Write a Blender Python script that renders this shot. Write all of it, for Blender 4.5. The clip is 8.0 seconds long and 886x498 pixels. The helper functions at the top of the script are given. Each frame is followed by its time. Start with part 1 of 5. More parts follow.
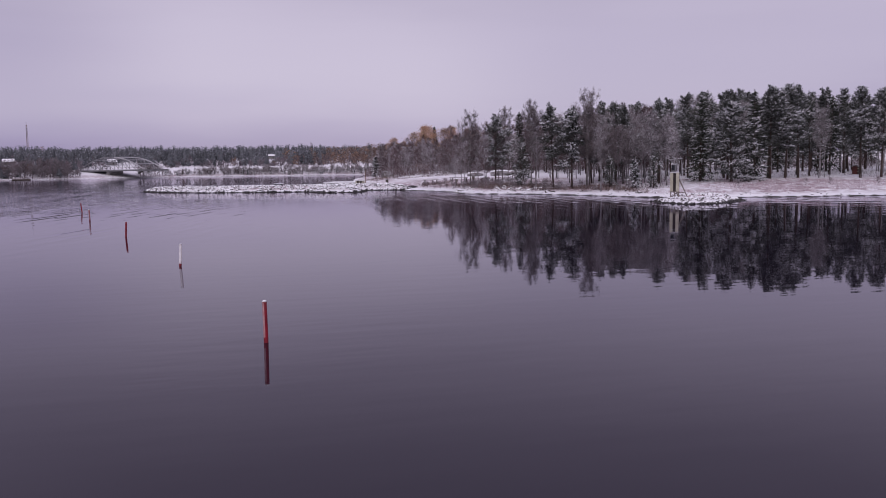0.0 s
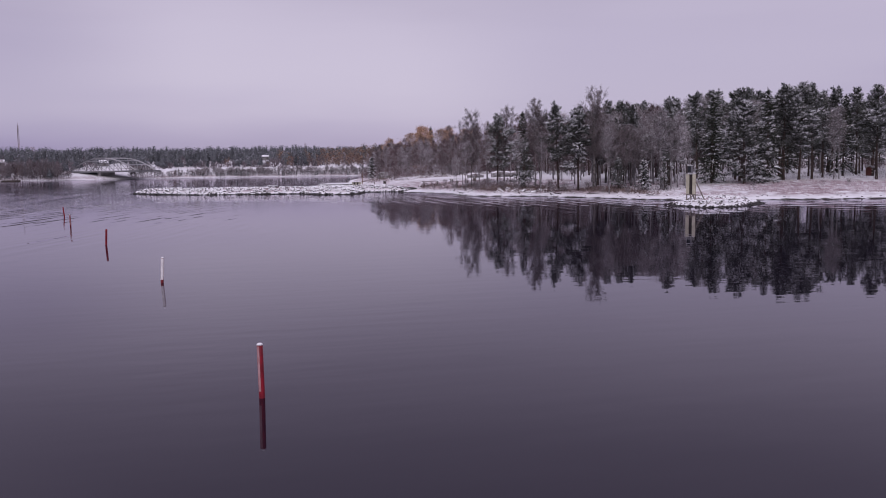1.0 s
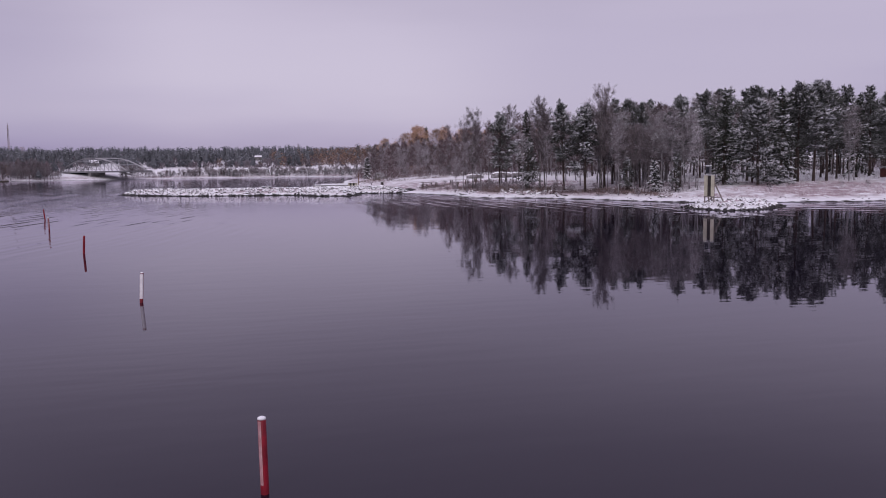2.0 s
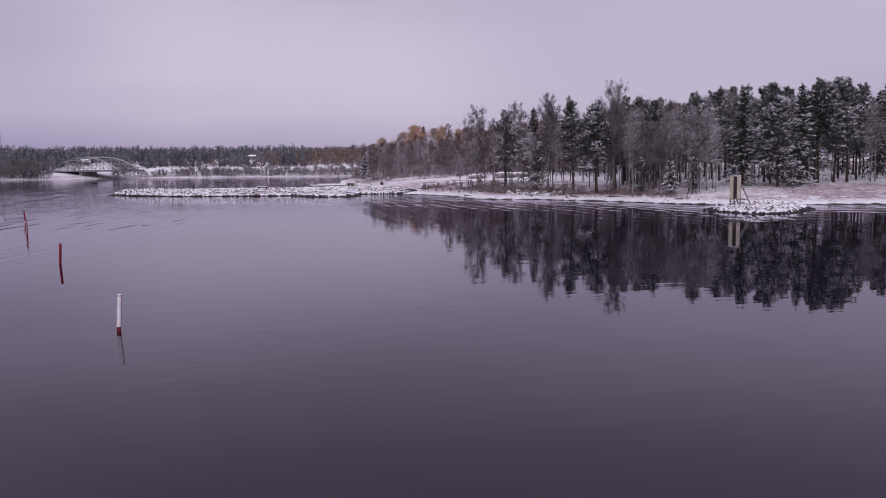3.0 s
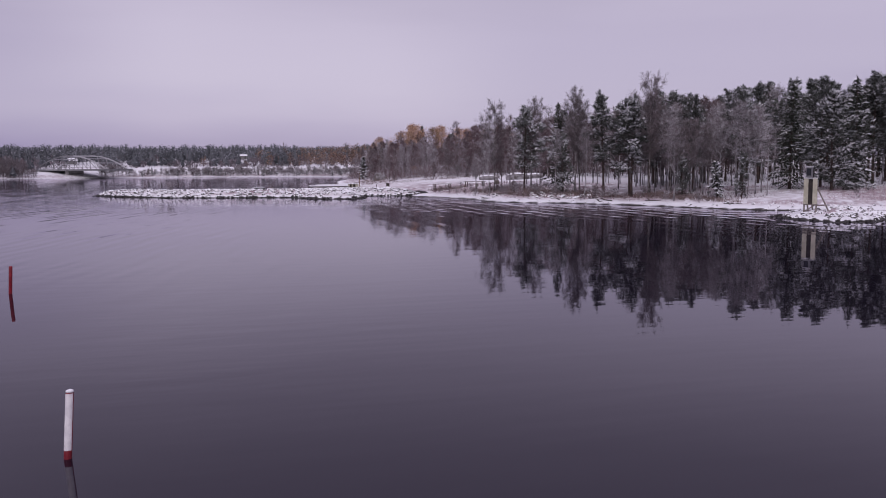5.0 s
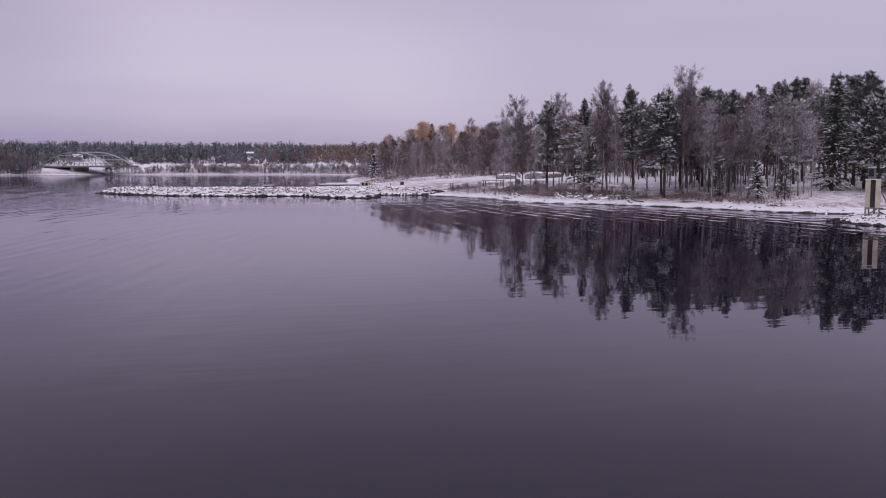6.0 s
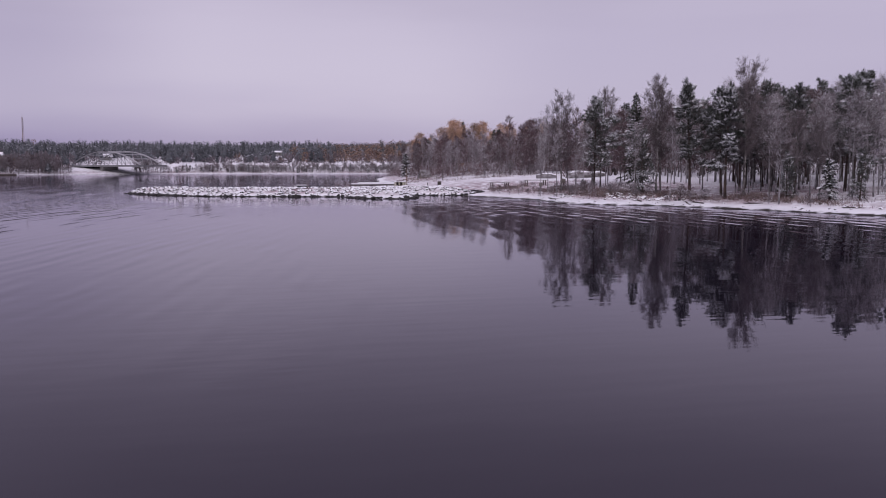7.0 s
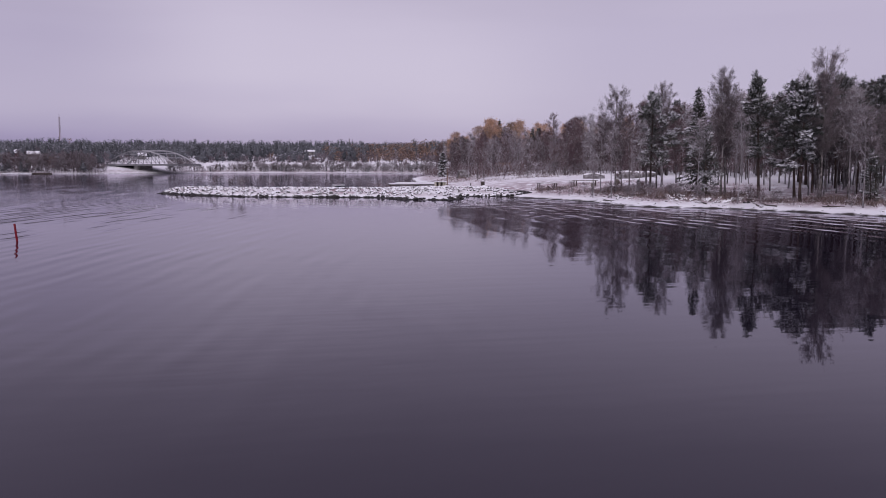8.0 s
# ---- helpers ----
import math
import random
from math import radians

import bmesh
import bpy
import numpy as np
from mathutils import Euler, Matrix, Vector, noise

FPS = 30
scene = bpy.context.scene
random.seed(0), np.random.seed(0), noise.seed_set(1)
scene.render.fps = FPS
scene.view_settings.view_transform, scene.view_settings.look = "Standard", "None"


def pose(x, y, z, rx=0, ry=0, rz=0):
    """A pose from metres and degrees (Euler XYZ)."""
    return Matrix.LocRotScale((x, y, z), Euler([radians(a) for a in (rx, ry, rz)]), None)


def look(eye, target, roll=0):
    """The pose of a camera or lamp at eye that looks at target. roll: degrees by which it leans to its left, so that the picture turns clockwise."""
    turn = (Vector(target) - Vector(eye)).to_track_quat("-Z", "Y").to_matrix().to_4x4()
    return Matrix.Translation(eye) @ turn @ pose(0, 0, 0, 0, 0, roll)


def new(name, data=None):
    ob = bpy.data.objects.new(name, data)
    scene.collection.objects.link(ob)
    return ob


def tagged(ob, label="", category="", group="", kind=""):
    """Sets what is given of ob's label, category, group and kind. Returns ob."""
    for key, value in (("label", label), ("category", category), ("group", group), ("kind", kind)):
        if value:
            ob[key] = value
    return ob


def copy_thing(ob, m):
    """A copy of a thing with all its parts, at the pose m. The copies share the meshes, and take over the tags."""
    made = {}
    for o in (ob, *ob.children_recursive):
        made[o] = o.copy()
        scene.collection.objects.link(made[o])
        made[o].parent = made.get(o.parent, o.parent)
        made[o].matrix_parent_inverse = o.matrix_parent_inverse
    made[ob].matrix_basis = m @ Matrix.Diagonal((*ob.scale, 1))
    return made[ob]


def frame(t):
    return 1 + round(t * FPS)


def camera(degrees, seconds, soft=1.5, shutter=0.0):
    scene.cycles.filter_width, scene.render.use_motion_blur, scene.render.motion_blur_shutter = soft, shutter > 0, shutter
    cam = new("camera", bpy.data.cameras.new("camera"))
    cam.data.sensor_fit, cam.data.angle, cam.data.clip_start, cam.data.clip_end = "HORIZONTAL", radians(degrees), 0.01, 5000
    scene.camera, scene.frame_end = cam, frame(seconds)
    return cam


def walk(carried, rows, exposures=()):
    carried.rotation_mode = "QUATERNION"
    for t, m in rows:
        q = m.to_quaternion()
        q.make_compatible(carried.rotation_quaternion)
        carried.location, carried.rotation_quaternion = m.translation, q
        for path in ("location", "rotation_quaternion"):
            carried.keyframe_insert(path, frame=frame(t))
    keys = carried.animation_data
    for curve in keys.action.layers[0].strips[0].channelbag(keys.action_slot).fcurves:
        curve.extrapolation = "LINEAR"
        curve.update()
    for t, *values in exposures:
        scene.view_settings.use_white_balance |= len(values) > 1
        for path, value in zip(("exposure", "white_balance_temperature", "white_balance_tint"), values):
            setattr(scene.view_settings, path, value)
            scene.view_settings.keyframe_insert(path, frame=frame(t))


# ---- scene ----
cam = camera(56.0, 8.0, soft=1.0)
PATH = [
    (0, (0.304, 1.062, 4.671), (0.809, 2.987, 4.472), -0.8),
    (0.5, (0.479, 3.696, 4.715), (0.99, 5.619, 4.517), -0.8),
    (1, (0.525, 6.339, 4.72), (1.044, 8.26, 4.523), -0.8),
    (1.5, (0.614, 8.891, 4.715), (1.142, 10.81, 4.519), -0.8),
    (3, (0.666, 17.285, 4.705), (1.216, 19.198, 4.509), -0.6),
    (3.5, (0.559, 20.091, 4.674), (1.117, 22.002, 4.479), -0.6),
    (4, (0.385, 23.036, 4.621), (0.951, 24.945, 4.428), -0.5),
    (4.5, (0.265, 25.911, 4.636), (0.839, 27.817, 4.443), -0.4),
    (6, (-0.01, 34.973, 4.54), (0.552, 36.881, 4.343), -0.0),
    (6.5, (-0.274, 37.851, 4.619), (0.262, 39.768, 4.419), -0.1),
    (7, (-0.512, 40.988, 4.583), (-0.009, 42.913, 4.383), -0.1),
    (7.5, (-0.731, 44.152, 4.596), (-0.262, 46.086, 4.394), -0.0),
    (8, (-0.976, 47.374, 4.547), (-0.543, 49.317, 4.346), 0.0),
]
walk(cam, [(t, look(eye, target, roll)) for t, eye, target, roll in PATH])

# ---- sky and light ----
world = bpy.data.worlds.new("overcast_sky")
scene.world = world
world.use_nodes = True
wt = world.node_tree
wt.nodes.clear()

sky = wt.nodes.new("ShaderNodeTexSky")
sky.sky_type = "NISHITA"
sky.sun_disc = False
sky.sun_elevation, sky.sun_rotation = radians(18), radians(200)
w_coord = wt.nodes.new("ShaderNodeTexCoord")
w_sep = wt.nodes.new("ShaderNodeSeparateXYZ")
wt.links.new(w_coord.outputs["Generated"], w_sep.inputs[0])
w_ramp = wt.nodes.new("ShaderNodeValToRGB")
w_ramp.color_ramp.interpolation = "B_SPLINE"
CLOUD = [(0.0, (0.372, 0.320, 0.490)), (0.05, (0.445, 0.384, 0.565)), (0.115, (0.628, 0.562, 0.706)),
         (0.21, (0.565, 0.496, 0.650)), (0.40, (0.312, 0.272, 0.374)), (1.0, (0.79, 0.69, 0.90))]
stops = w_ramp.color_ramp.elements
stops[0].position, stops[0].color = CLOUD[0][0], (*CLOUD[0][1], 1)
stops[1].position, stops[1].color = CLOUD[-1][0], (*CLOUD[-1][1], 1)
for where, colour in CLOUD[1:-1]:
    stops.new(where).color = (*colour, 1)
w_map = wt.nodes.new("ShaderNodeMapping")
w_map.inputs["Scale"].default_value = (1.2, 1.2, 7.0)
w_noise = wt.nodes.new("ShaderNodeTexNoise")
w_noise.inputs["Scale"].default_value, w_noise.inputs["Detail"].default_value, w_noise.inputs["Roughness"].default_value = 1.6, 4.0, 0.45
wt.links.new(w_coord.outputs["Generated"], w_map.inputs[0])
wt.links.new(w_map.outputs[0], w_noise.inputs["Vector"])
w_wave = wt.nodes.new("ShaderNodeMath")
w_wave.operation = "MULTIPLY_ADD"
w_wave.inputs[1].default_value, w_wave.inputs[2].default_value = 0.15, -0.075
wt.links.new(w_noise.outputs["Fac"], w_wave.inputs[0])
w_add = wt.nodes.new("ShaderNodeMath")
w_east = wt.nodes.new("ShaderNodeMapRange")
w_east.interpolation_type = "SMOOTHSTEP"
for key, value in zip(("From Min", "From Max", "To Min", "To Max"), (-0.22, 0.30, 0.0, 0.027)):
    w_east.inputs[key].default_value = value
w_side = wt.nodes.new("ShaderNodeMath")
wt.links.new(w_sep.outputs["X"], w_east.inputs["Value"])
wt.links.new(w_east.outputs[0], w_side.inputs[0])
w_west = wt.nodes.new("ShaderNodeMapRange")
w_west.interpolation_type = "SMOOTHSTEP"
for key, value in zip(("From Min", "From Max", "To Min", "To Max"), (-0.28, 0.0, 1.38, 1.0)):
    w_west.inputs[key].default_value = value
w_tall = wt.nodes.new("ShaderNodeMath")
w_tall.operation = "MULTIPLY"
wt.links.new(w_sep.outputs["X"], w_west.inputs["Value"])
wt.links.new(w_west.outputs[0], w_tall.inputs[0])
wt.links.new(w_sep.outputs["Z"], w_tall.inputs[1])
wt.links.new(w_tall.outputs[0], w_side.inputs[1])
wt.links.new(w_side.outputs[0], w_add.inputs[0])
wt.links.new(w_wave.outputs[0], w_add.inputs[1])
wt.links.new(w_add.outputs[0], w_ramp.inputs[0])
w_mix = wt.nodes.new("ShaderNodeMixRGB")
w_mix.inputs[0].default_value = 0.94
w_dim = wt.nodes.new("ShaderNodeMixRGB")
w_dim.blend_type = "MULTIPLY"
w_dim.inputs[0].default_value, w_dim.inputs[2].default_value = 1.0, (0.1, 0.1, 0.1, 1)
wt.links.new(sky.outputs[0], w_dim.inputs[1])
wt.links.new(w_dim.outputs[0], w_mix.inputs[1])
wt.links.new(w_ramp.outputs[0], w_mix.inputs[2])
w_back = wt.nodes.new("ShaderNodeBackground")
w_out = wt.nodes.new("ShaderNodeOutputWorld")
w_back.inputs["Strength"].default_value = 1.0
# the cloud lies a little thicker low in the east and in the west
w_thick = wt.nodes.new("ShaderNodeMapRange")
w_dusk = wt.nodes.new("ShaderNodeMapRange")
w_low = wt.nodes.new("ShaderNodeMapRange")
for node, source, span in ((w_thick, "X", (0.20, 0.42, 0.0, 0.14)), (w_dusk, "X", (0.0, -0.22, 0.0, 0.20)), (w_low, "Z", (0.13, 0.23, 1.0, 0.0))):
    node.interpolation_type = "SMOOTHSTEP"
    for key, value in zip(("From Min", "From Max", "To Min", "To Max"), span):
        node.inputs[key].default_value = value
    wt.links.new(w_sep.outputs[source], node.inputs["Value"])
w_both = wt.nodes.new("ShaderNodeMath")
wt.links.new(w_thick.outputs[0], w_both.inputs[0])
wt.links.new(w_dusk.outputs[0], w_both.inputs[1])
w_less = wt.nodes.new("ShaderNodeMath")
w_less.operation = "MULTIPLY"
wt.links.new(w_both.outputs[0], w_less.inputs[0])
wt.links.new(w_low.outputs[0], w_less.inputs[1])
w_shade = wt.nodes.new("ShaderNodeMixRGB")
w_shade.inputs[2].default_value = (0.02, 0.0, 0.20, 1)
wt.links.new(w_less.outputs[0], w_shade.inputs[0])
wt.links.new(w_mix.outputs[0], w_shade.inputs[1])
wt.links.new(w_shade.outputs[0], w_back.inputs["Color"])
wt.links.new(w_back.outputs[0], w_out.inputs["Surface"])

sun_data = bpy.data.lights.new("sun", "SUN")
sun_data.energy, sun_data.angle, sun_data.color = 1.1, radians(35), (1.0, 0.93, 0.99)
sun = new("sun", sun_data)
sun.matrix_world = look((0, 0, 100), (60, 110, 0))


# ---- materials ----
def material(name, base, second=None, scale=1.0, rough=0.9, bump=0.0, bump_scale=None, vary=0.0, island=0.0,
             detail=5.0, lo=0.4, hi=0.6, snow=0.0, snow_edge=0.5, metal=0.0, speck=0.25):
    """A surface: two colours mixed by noise, fine speckle, changes from thing to thing, bump, and lying snow on what faces up."""
    m = bpy.data.materials.new(name)
    m.use_nodes = True
    t = m.node_tree
    n, link = t.nodes, t.links.new
    shader = n["Principled BSDF"]
    shader.inputs["Roughness"].default_value, shader.inputs["Metallic"].default_value = rough, metal
    shader.inputs["Specular IOR Level"].default_value = 0.3
    geo = n.new("ShaderNodeNewGeometry")
    tex = n.new("ShaderNodeTexNoise")
    tex.inputs["Scale"].default_value, tex.inputs["Detail"].default_value = scale, detail
    link(geo.outputs["Position"], tex.inputs["Vector"])
    ramp = n.new("ShaderNodeMapRange")
    ramp.inputs["From Min"].default_value, ramp.inputs["From Max"].default_value = lo, hi
    link(tex.outputs["Fac"], ramp.inputs["Value"])
    mix = n.new("ShaderNodeMixRGB")
    mix.inputs[1].default_value, mix.inputs[2].default_value = (*base, 1), (*(second or base), 1)
    link(ramp.outputs[0], mix.inputs[0])
    colour = mix.outputs[0]
    fine = n.new("ShaderNodeTexNoise")
    fine.inputs["Scale"].default_value, fine.inputs["Detail"].default_value = scale * 9, 3
    link(geo.outputs["Position"], fine.inputs["Vector"])

    def brighten(value, amount, colour):
        gain = n.new("ShaderNodeMath")
        gain.operation = "MULTIPLY_ADD"
        gain.inputs[1].default_value, gain.inputs[2].default_value = 2 * amount, 1 - amount
        link(value, gain.inputs[0])
        mul = n.new("ShaderNodeVectorMath")
        mul.operation = "SCALE"
        link(colour, mul.inputs[0])
        link(gain.outputs[0], mul.inputs["Scale"])
        return mul.outputs[0]

    colour = brighten(fine.outputs["Fac"], speck, colour)
    if vary:
        info = n.new("ShaderNodeObjectInfo")
        colour = brighten(info.outputs["Random"], vary, colour)
    if island:
        colour = brighten(geo.outputs["Random Per Island"], island, colour)
    if snow:
        sep = n.new("ShaderNodeSeparateXYZ")
        link(geo.outputs["Normal"], sep.inputs[0])
        wob = n.new("ShaderNodeMath")
        wob.operation = "MULTIPLY_ADD"
        wob.inputs[1].default_value = 0.9
        link(fine.outputs["Fac"], wob.inputs[0])
        link(sep.outputs["Z"], wob.inputs[2])
        edge = n.new("ShaderNodeMapRange")
        edge.inputs["From Min"].default_value, edge.inputs["From Max"].default_value = snow_edge + 0.38, snow_edge + 0.58
        edge.inputs["To Max"].default_value = snow
        link(wob.outputs[0], edge.inputs["Value"])
        cover = n.new("ShaderNodeMixRGB")
        cover.inputs[2].default_value = (0.86, 0.87, 0.89, 1)
        link(edge.outputs[0], cover.inputs[0])
        link(colour, cover.inputs[1])
        colour = cover.outputs[0]
    link(colour, shader.inputs["Base Color"])
    if bump:
        b = n.new("ShaderNodeBump")
        b.inputs["Strength"].default_value, b.inputs["Distance"].default_value = bump, 0.1
        btex = n.new("ShaderNodeTexNoise")
        btex.inputs["Scale"].default_value, btex.inputs["Detail"].default_value = bump_scale or scale * 4, 6
        link(geo.outputs["Position"], btex.inputs["Vector"])
        link(btex.outputs["Fac"], b.inputs["Height"])
        link(b.outputs[0], shader.inputs["Normal"])
    return m


SNOW = material("snow", (0.86, 0.87, 0.89), (0.78, 0.79, 0.82), 0.8, 0.7, 0.3, 3.0, speck=0.06)
FROSTED = material("frosted_needles", (0.170, 0.176, 0.182), (0.34, 0.345, 0.36), 0.7, 0.85, vary=0.25, island=0.45)
SNOW_CLUMP = material("snow_on_branches", (0.82, 0.83, 0.85), (0.66, 0.67, 0.70), 2.0, 0.8, island=0.15, speck=0.1)
ROCK = material("snowy_rock", (0.085, 0.080, 0.077), (0.17, 0.16, 0.155), 1.2, 0.85, 0.5, 6, vary=0.3, snow=1.0, snow_edge=0.22)
WET_ROCK = material("wet_rock", (0.022, 0.020, 0.020), (0.05, 0.046, 0.044), 1.5, 0.5, 0.5, 6, vary=0.3)
NEEDLE = material("pine_needles", (0.040, 0.046, 0.038), (0.070, 0.076, 0.062), 0.7, 0.8, vary=0.3, island=0.45)
NEEDLE_DARK = material("spruce_needles", (0.019, 0.024, 0.018), (0.036, 0.042, 0.030), 0.7, 0.8, vary=0.25, island=0.4)
PINE_BARK = material("pine_bark", (0.046, 0.035, 0.032), (0.082, 0.057, 0.049), 2.5, 0.95, 0.6, 12, vary=0.2)
GREY_BARK = material("alder_bark", (0.09, 0.08, 0.08), (0.17, 0.155, 0.155), 2.0, 0.95, 0.4, 12, vary=0.3)
FROST_BARK = material("frosted_bark", (0.15, 0.138, 0.14), (0.34, 0.325, 0.335), 1.6, 0.95, 0.4, 12, vary=0.3)
BIRCH_BARK = material("birch_bark", (0.22, 0.205, 0.20), (0.06, 0.052, 0.05), 3.0, 0.85, 0.3, 12, vary=0.2, lo=0.45, hi=0.6)
TWIG_BROWN = material("birch_twigs", (0.125, 0.103, 0.110), (0.185, 0.152, 0.160), 0.6, 0.9, vary=0.3, island=0.4)
TWIG_FINE = material("fine_birch_twigs", (0.115, 0.094, 0.10), (0.175, 0.147, 0.152), 0.6, 0.9, vary=0.25, island=0.4)
TWIG_GREY = material("frosted_twigs", (0.29, 0.272, 0.285), (0.53, 0.513, 0.53), 0.6, 0.9, vary=0.25, island=0.4)
TWIG_RED = material("reddish_twigs", (0.080, 0.052, 0.057), (0.125, 0.082, 0.086), 0.6, 0.9, vary=0.35, island=0.4)
ORANGE = material("autumn_leaves", (0.34, 0.205, 0.125), (0.46, 0.31, 0.215), 0.5, 0.8, vary=0.3, island=0.45)
GRASS = material("dry_grass", (0.12, 0.088, 0.080), (0.24, 0.185, 0.172), 0.5, 0.9, island=0.5)
MEADOW = material("frosted_meadow_grass", (0.34, 0.25, 0.27), (0.52, 0.44, 0.47), 0.5, 0.9, island=0.4)
# far needles and frosted crowns: distance haze painted in as paler, bluer base colour
FAR_NEEDLE_HAZED = material("hazed_far_conifers", (0.085, 0.092, 0.100), (0.125, 0.132, 0.142), 0.03, 0.9, island=0.3)
FAR_FROST_HAZED = material("hazed_far_frosted_crowns", (0.165, 0.172, 0.190), (0.235, 0.242, 0.262), 0.03, 0.9, island=0.3)
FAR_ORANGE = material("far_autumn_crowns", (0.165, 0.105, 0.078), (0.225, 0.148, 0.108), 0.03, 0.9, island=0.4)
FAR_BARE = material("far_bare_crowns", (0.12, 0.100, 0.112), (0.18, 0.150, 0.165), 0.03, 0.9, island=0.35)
RED = material("red_paint", (0.22, 0.008, 0.020), (0.15, 0.007, 0.016), 6, 0.45, 0.15, 30, vary=0.25, speck=0.12)
WHITE = material("white_reflective_band", (0.72, 0.70, 0.71), (0.60, 0.58, 0.60), 8, 0.5, speck=0.1)
PINK_BAND = material("worn_pale_band", (0.50, 0.30, 0.31), (0.40, 0.20, 0.21), 8, 0.5, speck=0.15)
CREAM = material("cream_painted_boards", (0.52, 0.50, 0.40), (0.42, 0.40, 0.31), 2.5, 0.7, 0.2, 14)
DARK_BOARD = material("dark_painted_boards", (0.025, 0.020, 0.020), (0.045, 0.035, 0.032), 2.5, 0.7, 0.2, 14)
GREY_WOOD = material("weathered_wood", (0.16, 0.14, 0.125), (0.24, 0.215, 0.195), 4, 0.9, 0.4, 16)
DARK_WOOD = material("dark_wet_wood", (0.055, 0.045, 0.04), (0.09, 0.075, 0.066), 4, 0.9, 0.4, 16)
STEEL = material("painted_steel", (0.30, 0.30, 0.31), (0.22, 0.22, 0.23), 0.5, 0.6, metal=0.2, snow=1.0, snow_edge=0.3)
PALE_STEEL = material("pale_painted_steel", (0.46, 0.46, 0.48), (0.38, 0.38, 0.40), 0.3, 0.6)
CONCRETE = material("concrete", (0.24, 0.235, 0.23), (0.33, 0.325, 0.32), 0.4, 0.9, 0.2, 3)
HOUSE_WALL = material("grey_house_wall", (0.24, 0.235, 0.23), (0.18, 0.175, 0.17), 0.4, 0.9)
RED_WALL = material("red_ochre_boards", (0.115, 0.040, 0.034), (0.085, 0.034, 0.030), 1.0, 0.9, 0.2, 8)
BROWN_WALL = material("brown_boards", (0.13, 0.075, 0.05), (0.20, 0.11, 0.07), 1.0, 0.9, 0.2, 8)
GLASS_DARK = material("dark_window_glass", (0.02, 0.022, 0.026), None, 1.0, 0.1)
BOAT_HULL = material("boat_hull", (0.10, 0.11, 0.13), (0.16, 0.17, 0.19), 1.0, 0.5)
DARK_STEEL = material("dark_painted_steel", (0.16, 0.16, 0.17), (0.22, 0.22, 0.23), 0.3, 0.6)
METAL_MAST = material("mast_steel", (0.20, 0.17, 0.17), (0.28, 0.23, 0.22), 0.1, 0.7)


def ground_material():
    """Thin snow with dead grass showing through, wet gravel at the water's edge."""
    m = bpy.data.materials.new("snowy_ground")
    m.use_nodes = True
    n, link = m.node_tree.nodes, m.node_tree.links.new
    shader = n["Principled BSDF"]
    shader.inputs["Roughness"].default_value = 0.85
    shader.inputs["Specular IOR Level"].default_value = 0.2
    geo = n.new("ShaderNodeNewGeometry")
    sep = n.new("ShaderNodeSeparateXYZ")
    link(geo.outputs["Position"], sep.inputs[0])

    def tex(scale, detail=5.0):
        x = n.new("ShaderNodeTexNoise")
        x.inputs["Scale"].default_value, x.inputs["Detail"].default_value = scale, detail
        link(geo.outputs["Position"], x.inputs["Vector"])
        return x.outputs["Fac"]

    def span(value, a, b, c=0.0, d=1.0):
        r = n.new("ShaderNodeMapRange")
        for key, v in zip(("From Min", "From Max", "To Min", "To Max"), (a, b, c, d)):
            r.inputs[key].default_value = v
        link(value, r.inputs["Value"])
        return r.outputs[0]

    def blend(fac, a, b):
        x = n.new("ShaderNodeMixRGB")
        link(fac, x.inputs[0])
        for slot, v in ((1, a), (2, b)):
            if isinstance(v, tuple):
                x.inputs[slot].default_value = (*v, 1)
            else:
                link(v, x.inputs[slot])
        return x.outputs[0]

    def calc(op, a, b):
        x = n.new("ShaderNodeMath")
        x.operation = op
        for slot, v in ((0, a), (1, b)):
            if isinstance(v, float):
                x.inputs[slot].default_value = v
            else:
                link(v, x.inputs[slot])
        return x.outputs[0]

    snow = blend(span(tex(0.3), 0.35, 0.65), (0.84, 0.85, 0.87), (0.74, 0.745, 0.77))
    grass = blend(span(tex(1.3), 0.4, 0.6), (0.26, 0.190, 0.205), (0.43, 0.355, 0.38))
    grassy = calc("MULTIPLY", span(tex(0.9, 8.0), 0.38, 0.56), calc("MULTIPLY", span(sep.outputs["Z"], 0.28, 0.60), span(sep.outputs["Z"], 1.55, 2.1, 1.0, 0.15)))
    thin = calc("MULTIPLY", grassy, span(tex(0.05, 2.0), 0.38, 0.58, 0.45, 1.0))
    land = blend(thin, snow, grass)
    edge = calc("ADD", sep.outputs["Z"], span(tex(0.8), 0.3, 0.7, -0.10, 0.10))
    wet = blend(span(edge, 0.05, 0.13), (0.045, 0.040, 0.036), land)
    link(wet, shader.inputs["Base Color"])
    b = n.new("ShaderNodeBump")
    b.inputs["Strength"].default_value, b.inputs["Distance"].default_value = 0.6, 0.15
    link(tex(1.6, 8.0), b.inputs["Height"])
    link(b.outputs[0], shader.inputs["Normal"])
    return m


